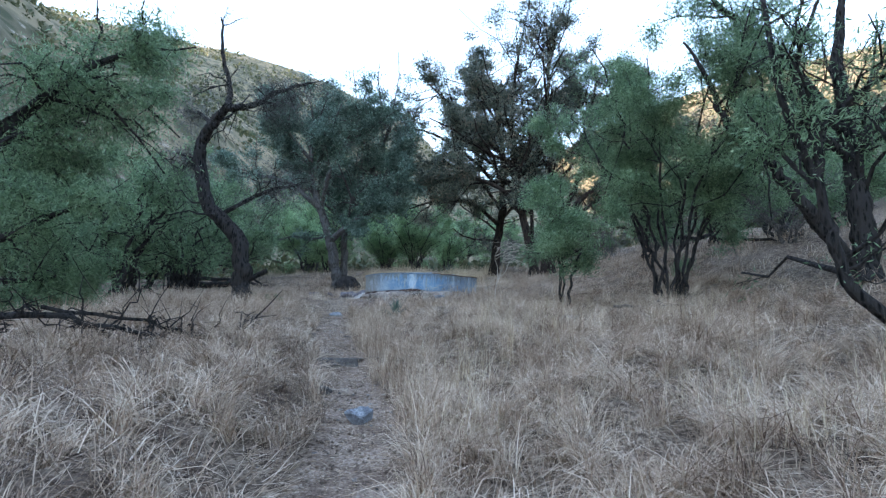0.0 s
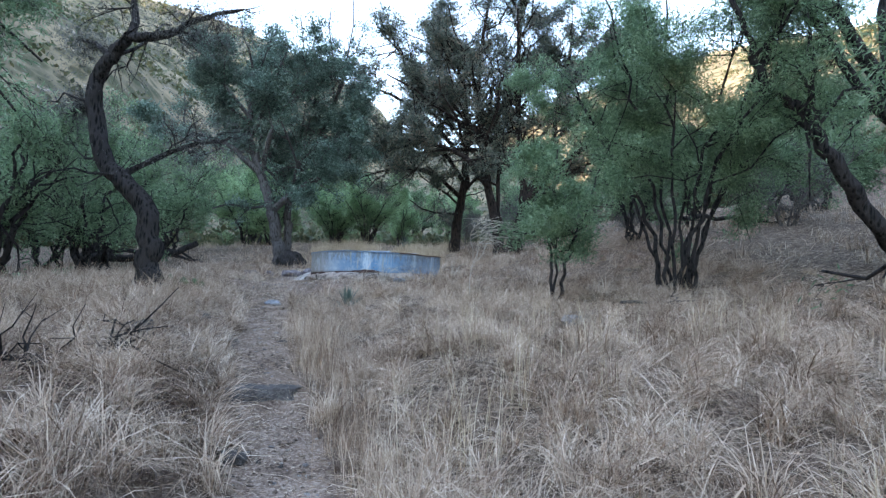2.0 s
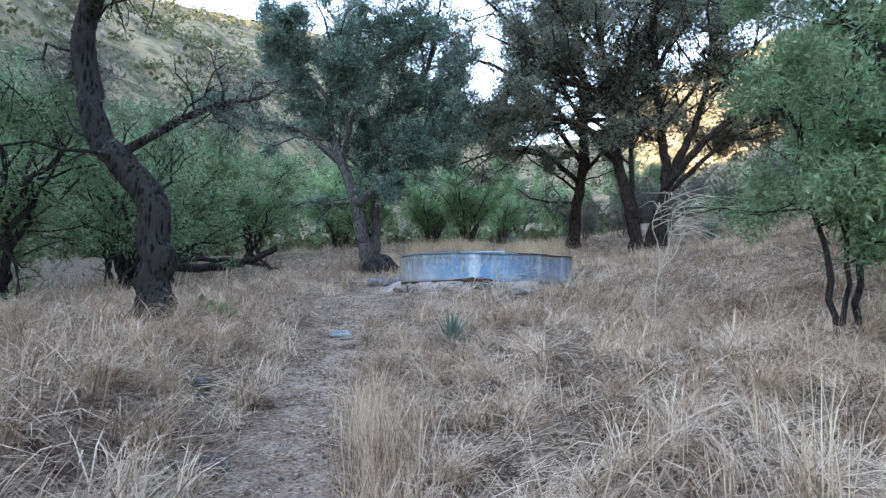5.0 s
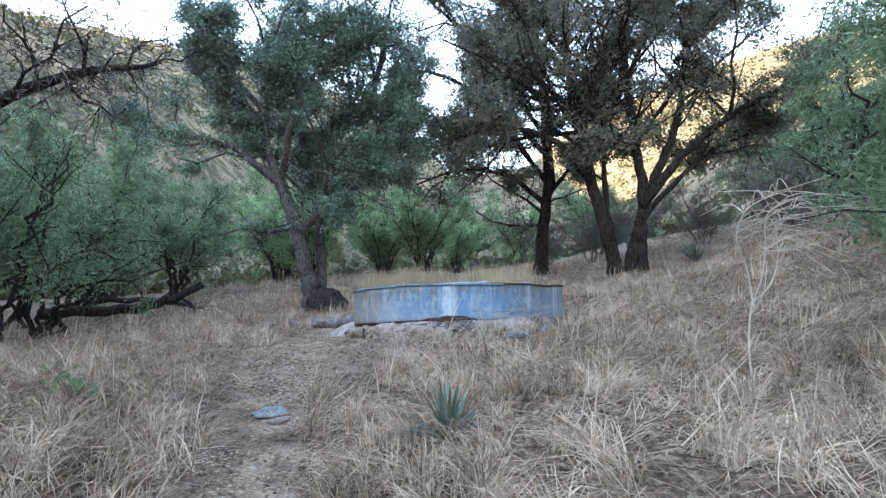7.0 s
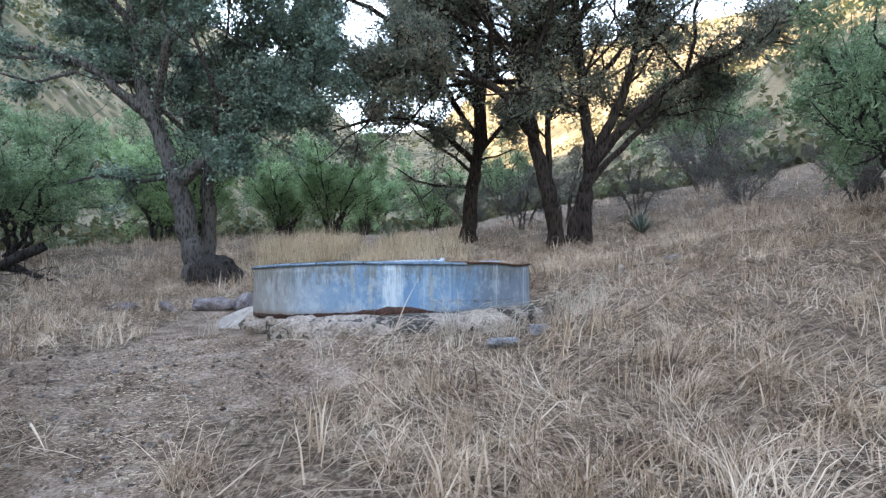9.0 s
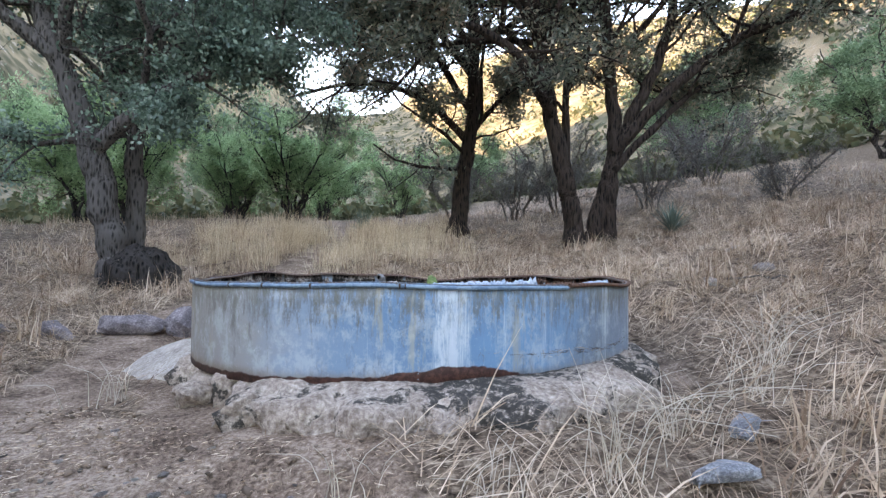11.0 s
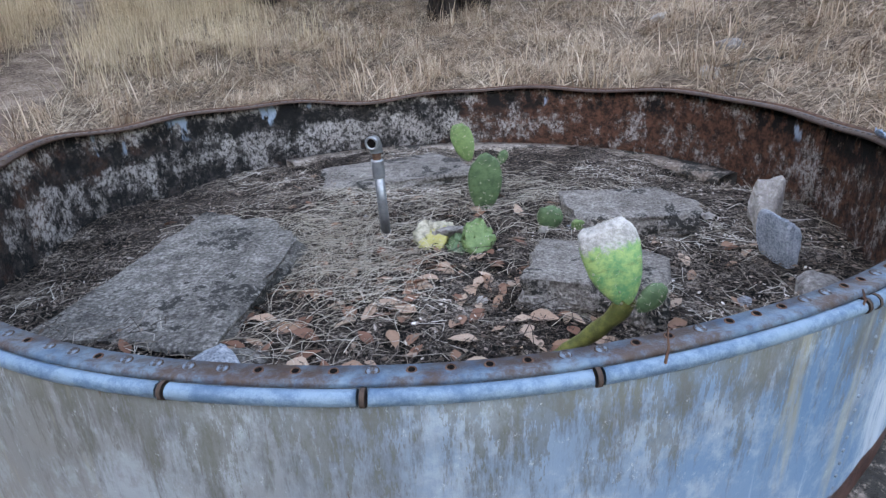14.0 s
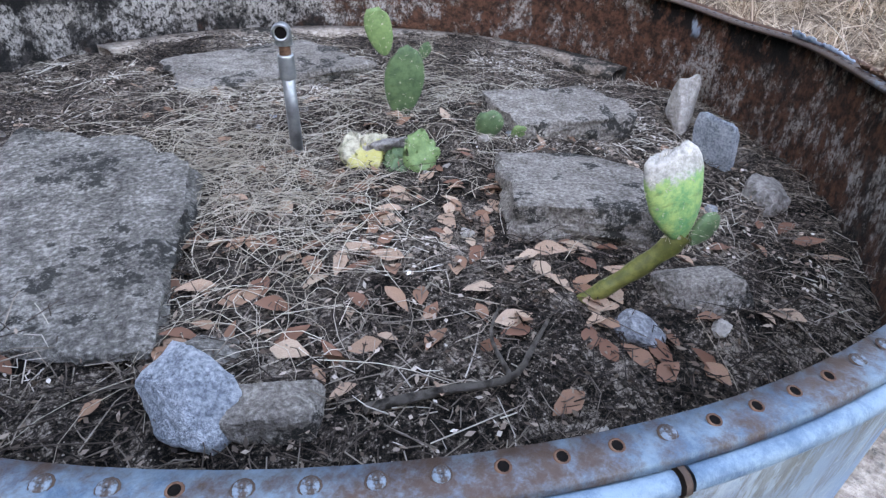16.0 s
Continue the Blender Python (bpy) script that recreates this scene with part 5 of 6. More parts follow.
def clumps(name, n, box, seed, label, per, size, material, w=0.003, limit=0.3, rise=0.5):
    """Bunch grass whose blades arch out from the root and fall over to the ground."""
    r = np.random.default_rng(seed)
    x, y = scatter(n, *box, r, limit)
    m = len(x)
    k = np.repeat(np.arange(m), per)
    nb = len(k)
    main = r.uniform(0, 2 * np.pi, m)
    az = main[k] + r.normal(size=nb) * r.uniform(0.5, 2.2, m)[k]
    L = r.uniform(*size, nb) * r.uniform(0.7, 1.25, m)[k]
    d = np.stack([np.cos(az), np.sin(az), np.zeros(nb)], -1)
    side = unit(np.stack([-np.sin(az), np.cos(az), r.normal(size=nb) * 0.5], -1)) * (w * r.uniform(0.6, 1.3, nb))[:, None]
    X, Y = x[k] + r.normal(size=nb) * 0.05, y[k] + r.normal(size=nb) * 0.05
    P = np.stack([X, Y, ground(X, Y)], -1)
    a0 = np.abs(r.normal(rise, 0.3, nb))
    pts, p = [P], P
    for i in range(3):
        a = np.minimum(a0 + (i * 0.55 + 0.1) * r.uniform(0.6, 1.4, nb), 2.3)
        p = p + (L / 3)[:, None] * (d * np.sin(a)[:, None] + np.array([0, 0, 1.0]) * np.cos(a)[:, None])
        p[:, 2] = np.maximum(p[:, 2], ground(p[:, 0], p[:, 1]) + 0.008 + 0.03 * r.uniform(0, 1, nb))
        pts.append(p)
    V = np.stack([pts[0] - side, pts[0] + side, pts[1] + side, pts[1] - side, pts[2] + side * 0.8, pts[2] - side * 0.8, pts[3]], 1).reshape(-1, 3)
    b = np.arange(nb)[:, None] * 7
    Q = np.concatenate([b + np.array([[0, 1, 2, 3]]), b + np.array([[3, 2, 4, 5]])])
    return tagged(part(name, mesh_np(name, V, Q, b + np.array([[5, 4, 6]])), material), label, "dry grass", kind="stuff")


clumps("bunch_grass", 820, (-5, 7, -17.2, -8.6), 41, "arching bunches of tangled tan grass", 95, (0.24, 0.58), M_STRAW, 0.0025)
clumps("bunch_grass", 760, (-6.5, 8.5, -10.6, -4.0), 42, "arching bunches of tangled tan grass", 88, (0.2, 0.46), M_STRAW, 0.0025)
clumps("bunch_grass", 900, (-6.5, 9.5, -4.4, 9.5), 43, "low arching bunches of pale grass round the tank", 64, (0.11, 0.28), M_STRAW, 0.0024)
clumps("brown_weeds", 760, (-5, 1.6, -17.8, -8), 45, "dark brown dead weeds beside the path", 50, (0.16, 0.36), M_WEED, 0.0026, rise=0.7)
clumps("brown_weeds", 170, (-4.5, 6.5, -16, -2.5), 44, "dark brown dead weeds among the straw", 45, (0.15, 0.32), M_WEED, 0.0028, rise=0.7)
straw("straw_mat", 66000, (-5, 7, -18.5, -9), 1, "matted grey and tan straw on the slope")
straw("straw_mat", 72000, (-7, 8.5, -11, -2.6), 2, "matted grey and tan straw on the slope")
straw("straw_mat", 84000, (-6.5, 8.5, -4.6, 8.5), 3, "matted pale straw round the tank")
straw("straw_mat", 34000, (-14, 15, -23, 14), 4, "matted straw under the trees", (0.3, 0.6), 0.006)
tufts("grass_tufts", 220, (-5, 7, -17, -9), 5, "low tan grass tufts in matted straw", 34, (0.15, 0.34), M_STRAW, 0.09, 0.85)
tufts("grass_tufts", 200, (-6, 8, -9, -2), 6, "low tan grass tufts in matted straw", 32, (0.16, 0.38), M_STRAW, 0.09, 0.9)
tufts("grass_tufts", 260, (-5, 8, -2, 8), 7, "low pale grass tufts round the tank", 30, (0.15, 0.36), M_STRAW, 0.07, 0.85)
tufts("grass_tufts", 900, (-14, 16, -12, 18), 8, "tan grass tufts under the trees", 22, (0.25, 0.5), M_STRAW, 0.12, 0.8, 0.006)
# tall golden stand along the path's edge
r = np.random.default_rng(9)
ty = r.uniform(-13.2, -7.6, 70)
tx = path_x(ty) + 0.44 + np.abs(r.normal(size=70)) * 0.12
tufts("tall_grass", 0, None, 10, "tall dry grass standing along the path edge", 32, (0.22, 0.6), M_STRAW, 0.10, 0.34, 0.0022, (tx, ty))
tufts("tall_grass", 430, (-4.2, 2.2, 5.2, 12.0), 11, "tall golden grass standing behind the tank", 36, (0.3, 0.72), M_GOLD, 0.16, 0.42, 0.0035)
tufts("tall_grass", 60, (1.5, 5.5, -15, -8), 12, "loose tall blond stalks on the slope", 14, (0.5, 0.9), M_GOLD, 0.1, 0.3, 0.0025)
# dry grey stalks by the footing
for i, (x, y, nst, h) in enumerate([(0.55, -2.6, 22, 0.5), (1.0, -2.35, 18, 0.5), (0.0, -2.65, 14, 0.35), (-0.6, -2.5, 12, 0.3), (1.75, -1.9, 16, 0.6), (2.2, -1.5, 18, 0.5), (-2.1, -0.95, 14, 0.3)]):
    rr = np.random.default_rng(200 + i)
    root = thing("dry_weed", (x, y, gz(x, y) - 0.01), "bleached dry weed stalks growing by the footing", "weed", "dry weeds by the footing")
    for _ in range(nst):
        d = rr.normal(size=2) * 0.4
        b = np.array([rr.normal() * 0.07, rr.normal() * 0.07, 0])
        hh = h * rr.uniform(0.5, 1.1)
        V, F = tubes([(curve_points([b, b + [d[0] * hh * 0.4, d[1] * hh * 0.4, hh * 0.6], b + [d[0] * hh * 1.3, d[1] * hh * 1.3, hh * rr.uniform(0.6, 1)]], 6), np.linspace(0.003, 0.001, 6))], 4)
        part("stalk", mesh_np("stalk", V, F), M_PALE, root)


def yucca(x, y, h, n, seed, label):
    r = np.random.default_rng(seed)
    az, el = r.uniform(0, 2 * np.pi, n), r.uniform(0.15, 1.45, n)
    root = thing("yucca", (x, y, gz(x, y)), label, "yucca")
    d = np.stack([np.cos(az) * np.cos(el), np.sin(az) * np.cos(el), np.sin(el)], -1)
    side = np.stack([-np.sin(az), np.cos(az), np.zeros(n)], -1)
    L = (h * r.uniform(0.7, 1.1, n))[:, None]
    b = d * 0.03
    w = 0.013
    mid = d * L * 0.55
    V = np.stack([b - side * w, b + side * w, mid + side * w, mid - side * w, d * L - [0, 0, 0.04]], 1).reshape(-1, 3)
    k = np.arange(n)[:, None] * 5
    part("leaves", mesh_np("leaves", V, k + np.array([[0, 1, 2, 3]]), k + np.array([[3, 2, 4]])), M_YUCCA, root)
    V, F = tubes([(np.array([(0, 0, -0.05), (0, 0, 0.08)]), [0.05, 0.03])], 8)
    part("heart", mesh_np("heart", V, F), M_DEADWOOD, root)
    return root


yucca(0.35, -5.9, 0.5, 70, 1, "grey-green narrow-leaved yucca in straw")
yucca(-0.3, 12.0, 0.8, 110, 2, "dark spiky yucca at the trail's edge")
yucca(6.0, 6.0, 0.75, 100, 3, "dark spiky yucca on the slope below trees")
for x, y, h in ((-2.75, -5.55, 0.2), (-2.4, -5.85, 0.17), (-3.35, -4.85, 0.18)):
    cactus((x, y, gz(x, y) - 0.02), "small dull green prickly pear in straw beside the path", [((0, 0, 0), (6, 5, 20), (h * 0.8, h, 0.03), M_CACTUS), ((0.09, 0.03, 0), (-8, 30, 50), (h * 0.7, h * 0.8, 0.03), M_CACTUS), ((-0.08, -0.04, 0.02), (5, -35, -10), (h * 0.6, h * 0.75, 0.03), M_YOUNGPAD)])

# ---- trees ----
# dark crooked mesquite, half bare
B = (-3.05, -6.15)
tree("mesquite_tree", (*B, gz(*B) - 0.05), [
    ([(0, 0, 0), (-0.05, 0, 0.8), (-0.25, 0.05, 1.5), (-0.95, 0.1, 2.25), (-1.28, 0.1, 3.3), (-1.0, 0, 4.1), (-0.6, -0.1, 4.45)], 0.2, 0.08, 0.5),
    ([(-0.6, -0.1, 4.45), (0.0, 0, 4.55), (0.5, 0.1, 4.9), (1.3, 0.1, 5.1)], 0.085, 0.02, 1.0),
    ([(-0.65, -0.1, 4.4), (-0.7, 0.2, 5.0), (-0.95, 0.2, 5.8), (-1.0, 0.1, 6.8)], 0.08, 0.02, 1.0),
    ([(-1.0, 0, 4.1), (-1.5, 0.3, 4.5), (-1.9, 0.4, 4.6)], 0.06, 0.015, 1.0),
    ([(-0.7, 0.1, 2.0), (0.2, 0.4, 2.6), (0.9, 0.8, 2.9)], 0.06, 0.012, 1.2),
    ([(-1.22, 0.1, 3.0), (-1.8, 0.6, 3.4), (-2.4, 0.9, 3.3)], 0.06, 0.012, 1.0)],
    "crooked dark mesquite, half bare, leaning over the straw", 3, M_BARK, M_GREYLEAF, kids=(12, 6, 5), reach=(0.45, 0.5, 0.5), leaves=2, leaf_size=(0.09, 0.005), puff=0.28, droop=0.25, bare_from=0.35, twig_r=0.004)
# grey evergreen oak behind the stump
B = (-4.15, 4.5)
tree("oak_tree", (*B, gz(*B) - 0.05), [
    ([(0, 0, 0), (-0.15, 0, 0.9), (-0.36, 0.05, 1.8), (-0.6, 0.1, 2.6)], 0.21, 0.17, 0),
    ([(0.06, 0.6, 0), (0.02, 0.6, 1.2), (0.0, 0.55, 2.2), (0.4, 0.6, 3.4), (1.0, 0.8, 5.0), (1.7, 0.8, 7.0), (1.9, 0.7, 8.4)], 0.165, 0.03, 1.6),
    ([(-0.55, 0.1, 2.4), (-1.0, 0, 3.6), (-1.5, 0.2, 5.2), (-1.3, 0.2, 7.4), (-0.9, 0.2, 8.6)], 0.18, 0.03, 1.7),
    ([(-0.42, 0.02, 2.0), (0.4, -0.3, 2.6), (1.2, -0.5, 3.1), (2.1, -0.5, 3.4), (2.5, -0.4, 4.1)], 0.13, 0.025, 1.2),
    ([(-0.8, 0, 3.3), (-2.0, -0.5, 4.3), (-3.5, -0.6, 4.7), (-5.0, -0.4, 5.0)], 0.12, 0.02, 1.3),
    ([(-1.2, 0.1, 4.3), (-2.4, 0.4, 5.8), (-3.4, 0.5, 7.0)], 0.1, 0.02, 1.3),
    ([(-1.3, 0.1, 5.0), (-0.4, -0.8, 6.2), (0.2, -1.2, 7.6)], 0.1, 0.02, 1.4),
    ([(0.1, 0.5, 2.6), (-0.6, 1.4, 4.0), (-0.9, 2.2, 5.6)], 0.1, 0.02, 1.2),
    ([(0.4, 0.6, 3.2), (1.6, 0.3, 4.6), (2.4, 0.2, 6.2)], 0.09, 0.02, 1.3),
    ([(-0.9, 0, 3.4), (-0.2, -0.9, 4.8), (0.9, -1.0, 6.4), (1.1, -0.9, 7.6)], 0.1, 0.02, 1.5),
    ([(-1.4, 0.2, 5.4), (-2.6, -0.4, 7.0), (-3.0, -0.5, 8.2)], 0.08, 0.02, 1.3)],
    "grey-barked evergreen oak with a full blue-green crown", 5, M_OAKBARK, M_OAK, kids=(13, 6, 5), reach=(0.42, 0.45, 0.45), leaves=8, leaf_size=(0.085, 0.026), puff=0.13, bare_from=0.3)
# junipers behind the tank
B = (3.9, 6.0)
tree("juniper_tree", (*B, gz(*B) - 0.08), [
    ([(0, 0, 0), (-0.15, 0, 1.0), (-0.42, 0.1, 2.3), (-0.75, 0.1, 4.0), (-0.95, 0.2, 6.0), (-0.95, 0.2, 8.0), (-0.7, 0.2, 10.0)], 0.2, 0.04, 2.0),
    ([(0.62, 0, 0), (0.7, 0, 1.2), (0.86, 0.05, 2.2), (0.8, 0.1, 3.6), (0.6, 0.1, 6.0), (0.6, 0, 9.0), (0.7, 0, 11.0)], 0.19, 0.04, 2.0),
    ([(0.85, 0, 2.0), (1.25, -0.1, 2.9), (1.8, -0.2, 4.2), (2.3, -0.2, 6.6), (2.7, -0.2, 9.0)], 0.15, 0.03, 1.8),
    ([(0.28, -0.05, 0), (0.42, 0, 0.6), (0.68, 0, 1.4), (0.8, 0, 1.8)], 0.17, 0.08, 0),
    ([(0.15, 0.15, 0), (-0.02, 0.25, 1.2), (-0.1, 0.3, 2.6), (0.0, 0.3, 5.0), (0.1, 0.3, 7.5)], 0.11, 0.03, 1.4),
    ([(0.8, 0, 2.0), (1.8, -0.4, 3.2), (3.2, -0.6, 4.3), (4.8, -0.8, 5.0), (6.0, -0.8, 6.0)], 0.13, 0.02, 1.7),
    ([(0.75, -0.1, 1.6), (1.7, -0.2, 2.6), (3.0, 0.2, 3.6), (4.6, 0.4, 4.2)], 0.09, 0.015, 1.3),
    ([(-0.5, 0, 2.7), (-1.7, -0.5, 3.9), (-3.2, -0.7, 4.2), (-4.6, -0.8, 3.8)], 0.11, 0.02, 1.8),
    ([(-0.8, 0.1, 4.6), (-2.2, 0, 6.2), (-3.6, 0, 7.0)], 0.09, 0.015, 1.6),
    ([(-0.95, 0.2, 6.0), (-2.2, 0.6, 8.0), (-2.8, 0.8, 9.5)], 0.08, 0.015, 1.5),
    ([(0.3, 0.1, 5.0), (1.4, 0.6, 7.4), (1.9, 0.8, 10.0)], 0.08, 0.015, 1.5),
    ([(1.9, -0.2, 6.0), (3.4, 0.0, 7.6), (4.6, 0.2, 8.6)], 0.08, 0.015, 1.5)],
    "many-stemmed dark juniper, brown tinged, with open crown", 9, M_JUNBARK, M_JUNIPER, kids=(13, 6, 4), reach=(0.42, 0.45, 0.5), leaves=5, leaf_size=(0.13, 0.022), puff=0.15, droop=0.12, bare_from=0.48, spread=0.9)
B = (2.1, 9.5)
tree("juniper_tree", (*B, gz(*B) - 0.08), [
    ([(0, 0, 0), (0.1, 0, 1.3), (0.35, 0, 3.0), (0.4, 0.1, 5.5), (0.2, 0.1, 8.0), (0.3, 0, 10.0)], 0.24, 0.04, 2.2),
    ([(0.3, 0, 2.4), (-0.9, -0.4, 3.4), (-2.6, -0.8, 3.6), (-4.2, -1.0, 3.1)], 0.1, 0.02, 2.2),
    ([(0.35, 0, 3.2), (-0.8, -0.2, 4.8), (-2.4, -0.4, 5.5), (-4.0, -0.6, 5.4)], 0.1, 0.02, 2.0),
    ([(0.4, 0.1, 4.8), (-0.8, 0, 6.8), (-2.2, 0, 8.2)], 0.09, 0.02, 1.8),
    ([(0.4, 0.1, 4.2), (-1.2, -0.5, 5.8), (-3.2, -0.9, 7.0), (-4.8, -1.0, 7.2)], 0.1, 0.02, 2.2),
    ([(0.3, 0.1, 6.2), (-1.0, -0.6, 7.6), (-2.8, -0.9, 9.0), (-3.8, -0.8, 10.2)], 0.09, 0.02, 2.2),
    ([(0.25, 0.1, 7.6), (-0.4, -0.5, 9.4), (-1.0, -0.8, 11.2)], 0.08, 0.02, 2.0),
    ([(0.35, 0, 2.8), (1.5, -0.3, 4.0), (2.5, -0.4, 4.6)], 0.08, 0.015, 1.5)],
    "dark juniper with low drooping boughs behind the tank", 10, M_JUNBARK, M_JUNIPER, kids=(8, 5, 4), reach=(0.42, 0.45, 0.5), leaves=6, leaf_size=(0.13, 0.024), puff=0.15, droop=0.2, bare_from=0.25, spread=0.9)


def shrub_limbs(n, h, spread, seed, r0=0.05):
    r = np.random.default_rng(seed)
    out = []
    for i in range(n):
        a = 2 * np.pi * i / n + r.uniform(-0.4, 0.4)
        s = spread * r.uniform(0.5, 1.0)
        c, q = math.cos(a), math.sin(a)
        hh = h * r.uniform(0.75, 1.0)
        out.append(([(0.07 * spread * c * r.uniform(0.4, 1.6), 0.07 * spread * q * r.uniform(0.4, 1.6), 0), (0.25 * s * c, 0.25 * s * q, hh * 0.3), (0.6 * s * c, 0.6 * s * q, hh * 0.65), (s * c, s * q, hh)], r0 * r.uniform(0.7, 1.1), 0.012, 1.0))
    return out


def shrub(name, x, y, h, spread, n, label, seed, leaves=10, material=None, group="", kids=(7, 5, 4), leaf=(0.11, 0.010), r0=0.05, puff=0.16, bark=None, droop=0.15, bare_from=0.35, category="shrub", wiggle=0.1):
    return tree(name, (x, y, gz(x, y) - 0.04), shrub_limbs(n, h, spread, seed, r0), label, seed, bark or M_BARK, material or M_MESQUITE, category, group, kids=kids, reach=(0.42, 0.45, 0.5), leaves=leaves, leaf_size=leaf, puff=puff, droop=droop, bare_from=bare_from, wiggle=wiggle)


shrub("mesquite_shrub", 6.2, -5.45, 5.6, 3.1, 11, "green many-stemmed mesquite shrub with feathery leaves", 20, 20, r0=0.045, bare_from=0.45, wiggle=0.16, puff=0.12, leaf=(0.085, 0.009))
shrub("mesquite_shrub", 3.86, -6.4, 2.6, 1.0, 3, "small green mesquite sapling with feathery leaves", 21, 22, r0=0.03, kids=(6, 4, 4), puff=0.1, leaf=(0.075, 0.009))
# the dark mesquite to the right of the first steps, and the one whose boughs hang in from the other side
B = (9.25, -6.9)
tree("mesquite_tree", (*B, gz(*B) - 0.05), [
    ([(0, 0, 0), (0.05, 0, 1.0), (0.0, 0.1, 1.9), (0.05, 0.2, 2.7), (-0.1, 0.2, 4.2), (0.1, 0.2, 5.8)], 0.23, 0.06, 1.0),
    ([(-0.05, 0, 0.15), (-0.8, -0.2, 1.0), (-1.55, -0.4, 1.9), (-1.8, -0.45, 2.4), (-2.4, -0.5, 2.75), (-2.75, -0.6, 3.5), (-3.2, -0.6, 4.5)], 0.13, 0.02, 1.3),
    ([(-1.7, -0.4, 2.2), (-1.9, -0.7, 3.0), (-2.0, -0.8, 3.9)], 0.05, 0.015, 1.0),
    ([(0.0, 0.1, 2.3), (-0.9, -0.2, 3.0), (-1.5, -0.4, 3.7), (-2.2, -0.5, 4.3)], 0.09, 0.02, 1.2),
    ([(0.05, 0.2, 2.7), (-0.9, 0.0, 4.0), (-1.9, -0.3, 4.8), (-2.8, -0.4, 5.6)], 0.12, 0.02, 1.3),
    ([(0.05, 0.2, 2.6), (0.9, 0.0, 3.6), (1.8, -0.2, 4.6)], 0.11, 0.02, 1.0)],
    "dark spreading mesquite with a thin green crown", 31, M_BARK, M_MESQUITE, kids=(9, 5, 4), reach=(0.40, 0.45, 0.5), leaves=3, leaf_size=(0.10, 0.010), puff=0.12, droop=0.2)
B = (6.95, -12.0)
tree("mesquite_tree", (*B, gz(*B) - 0.05), [
    ([(0, 0, 0), (-0.35, 0.05, 0.45), (-0.82, 0.1, 0.95), (-0.92, 0.12, 1.45), (-1.02, 0.15, 2.0), (-1.3, 0.2, 3.0), (-1.45, 0.2, 4.4)], 0.075, 0.025, 0.8),
    ([(-1.0, 0.15, 1.9), (-1.3, 0.2, 2.3), (-1.6, 0.3, 2.8)], 0.03, 0.012, 1.0),
    ([(-1.02, 0.15, 2.0), (-0.95, 0.2, 2.6), (-1.1, 0.25, 3.3), (-0.8, 0.2, 4.2)], 0.05, 0.014, 1.0),
    ([(-1.1, 0.15, 2.4), (-0.5, 0.0, 3.0), (0.3, -0.1, 3.3)], 0.04, 0.012, 1.0)],
    "leaning mesquite with thin dark boughs and sparse leaves", 32, M_BARK, M_MESQUITE, kids=(6, 5, 4), leaves=2, leaf_size=(0.09, 0.008), puff=0.10, droop=0.2)
B = (-5.9, -10.6)
tree("mesquite_tree", (*B, gz(*B) - 0.05), [
    ([(0, 0, 0), (0, 0, 1.2), (0.2, 0.2, 2.6), (0.0, 0.3, 4.6)], 0.24, 0.08, 0.6),
    ([(0.1, 0.1, 2.0), (0.9, 0.2, 3.1), (2.0, 0.2, 4.0), (3.2, 0.3, 4.6)], 0.12, 0.02, 1.3),
    ([(0.1, 0.1, 1.2), (1.0, 0.3, 1.5), (1.7, 0.5, 1.9), (2.3, 0.6, 2.2)], 0.08, 0.012, 0.9),
    ([(0.1, 0.2, 2.6), (1.2, 1.0, 3.6), (2.2, 1.6, 4.4)], 0.1, 0.02, 1.2),
    ([(0.0, 0.0, 0.9), (0.8, 1.0, 0.9), (1.4, 1.8, 1.2)], 0.06, 0.012, 0.8)],
    "dark mesquite whose leafy boughs hang over the slope", 33, M_BARK, M_MESQUITE, kids=(10, 6, 4), reach=(0.5, 0.45, 0.5), leaves=9, leaf_size=(0.10, 0.009), puff=0.16, droop=0.3)

# bushes of the valley side and the slope behind, copied from a few built ones
green = [shrub("green_bush", -2.6, 14.2, 3.3, 2.3, 9, "bright green bush beyond the golden grass", 50, 6, M_BUSH, leaf=(0.12, 0.017), puff=0.11, bare_from=0.2, droop=0.0),
         shrub("green_bush", -8.5, 0.8, 4.2, 2.2, 6, "green mesquite bush in the valley beside the path", 51, 6, M_MESQUITE, leaf=(0.13, 0.016), puff=0.12, bare_from=0.35, r0=0.075, kids=(6, 5, 4), wiggle=0.16),
         shrub("green_bush", -6.8, -5.0, 3.8, 1.8, 6, "thin green mesquite with grey stems", 52, 4, M_MESQUITE, leaf=(0.12, 0.013), puff=0.12, bare_from=0.35, r0=0.07, kids=(6, 5, 4), wiggle=0.16),
         shrub("grey_bush", 4.2, 11.5, 2.2, 1.8, 9, "grey leafless bush on the slope", 53, 2, M_GREYLEAF, leaf=(0.1, 0.006), puff=0.14, bark=M_DEADWOOD, r0=0.03)]
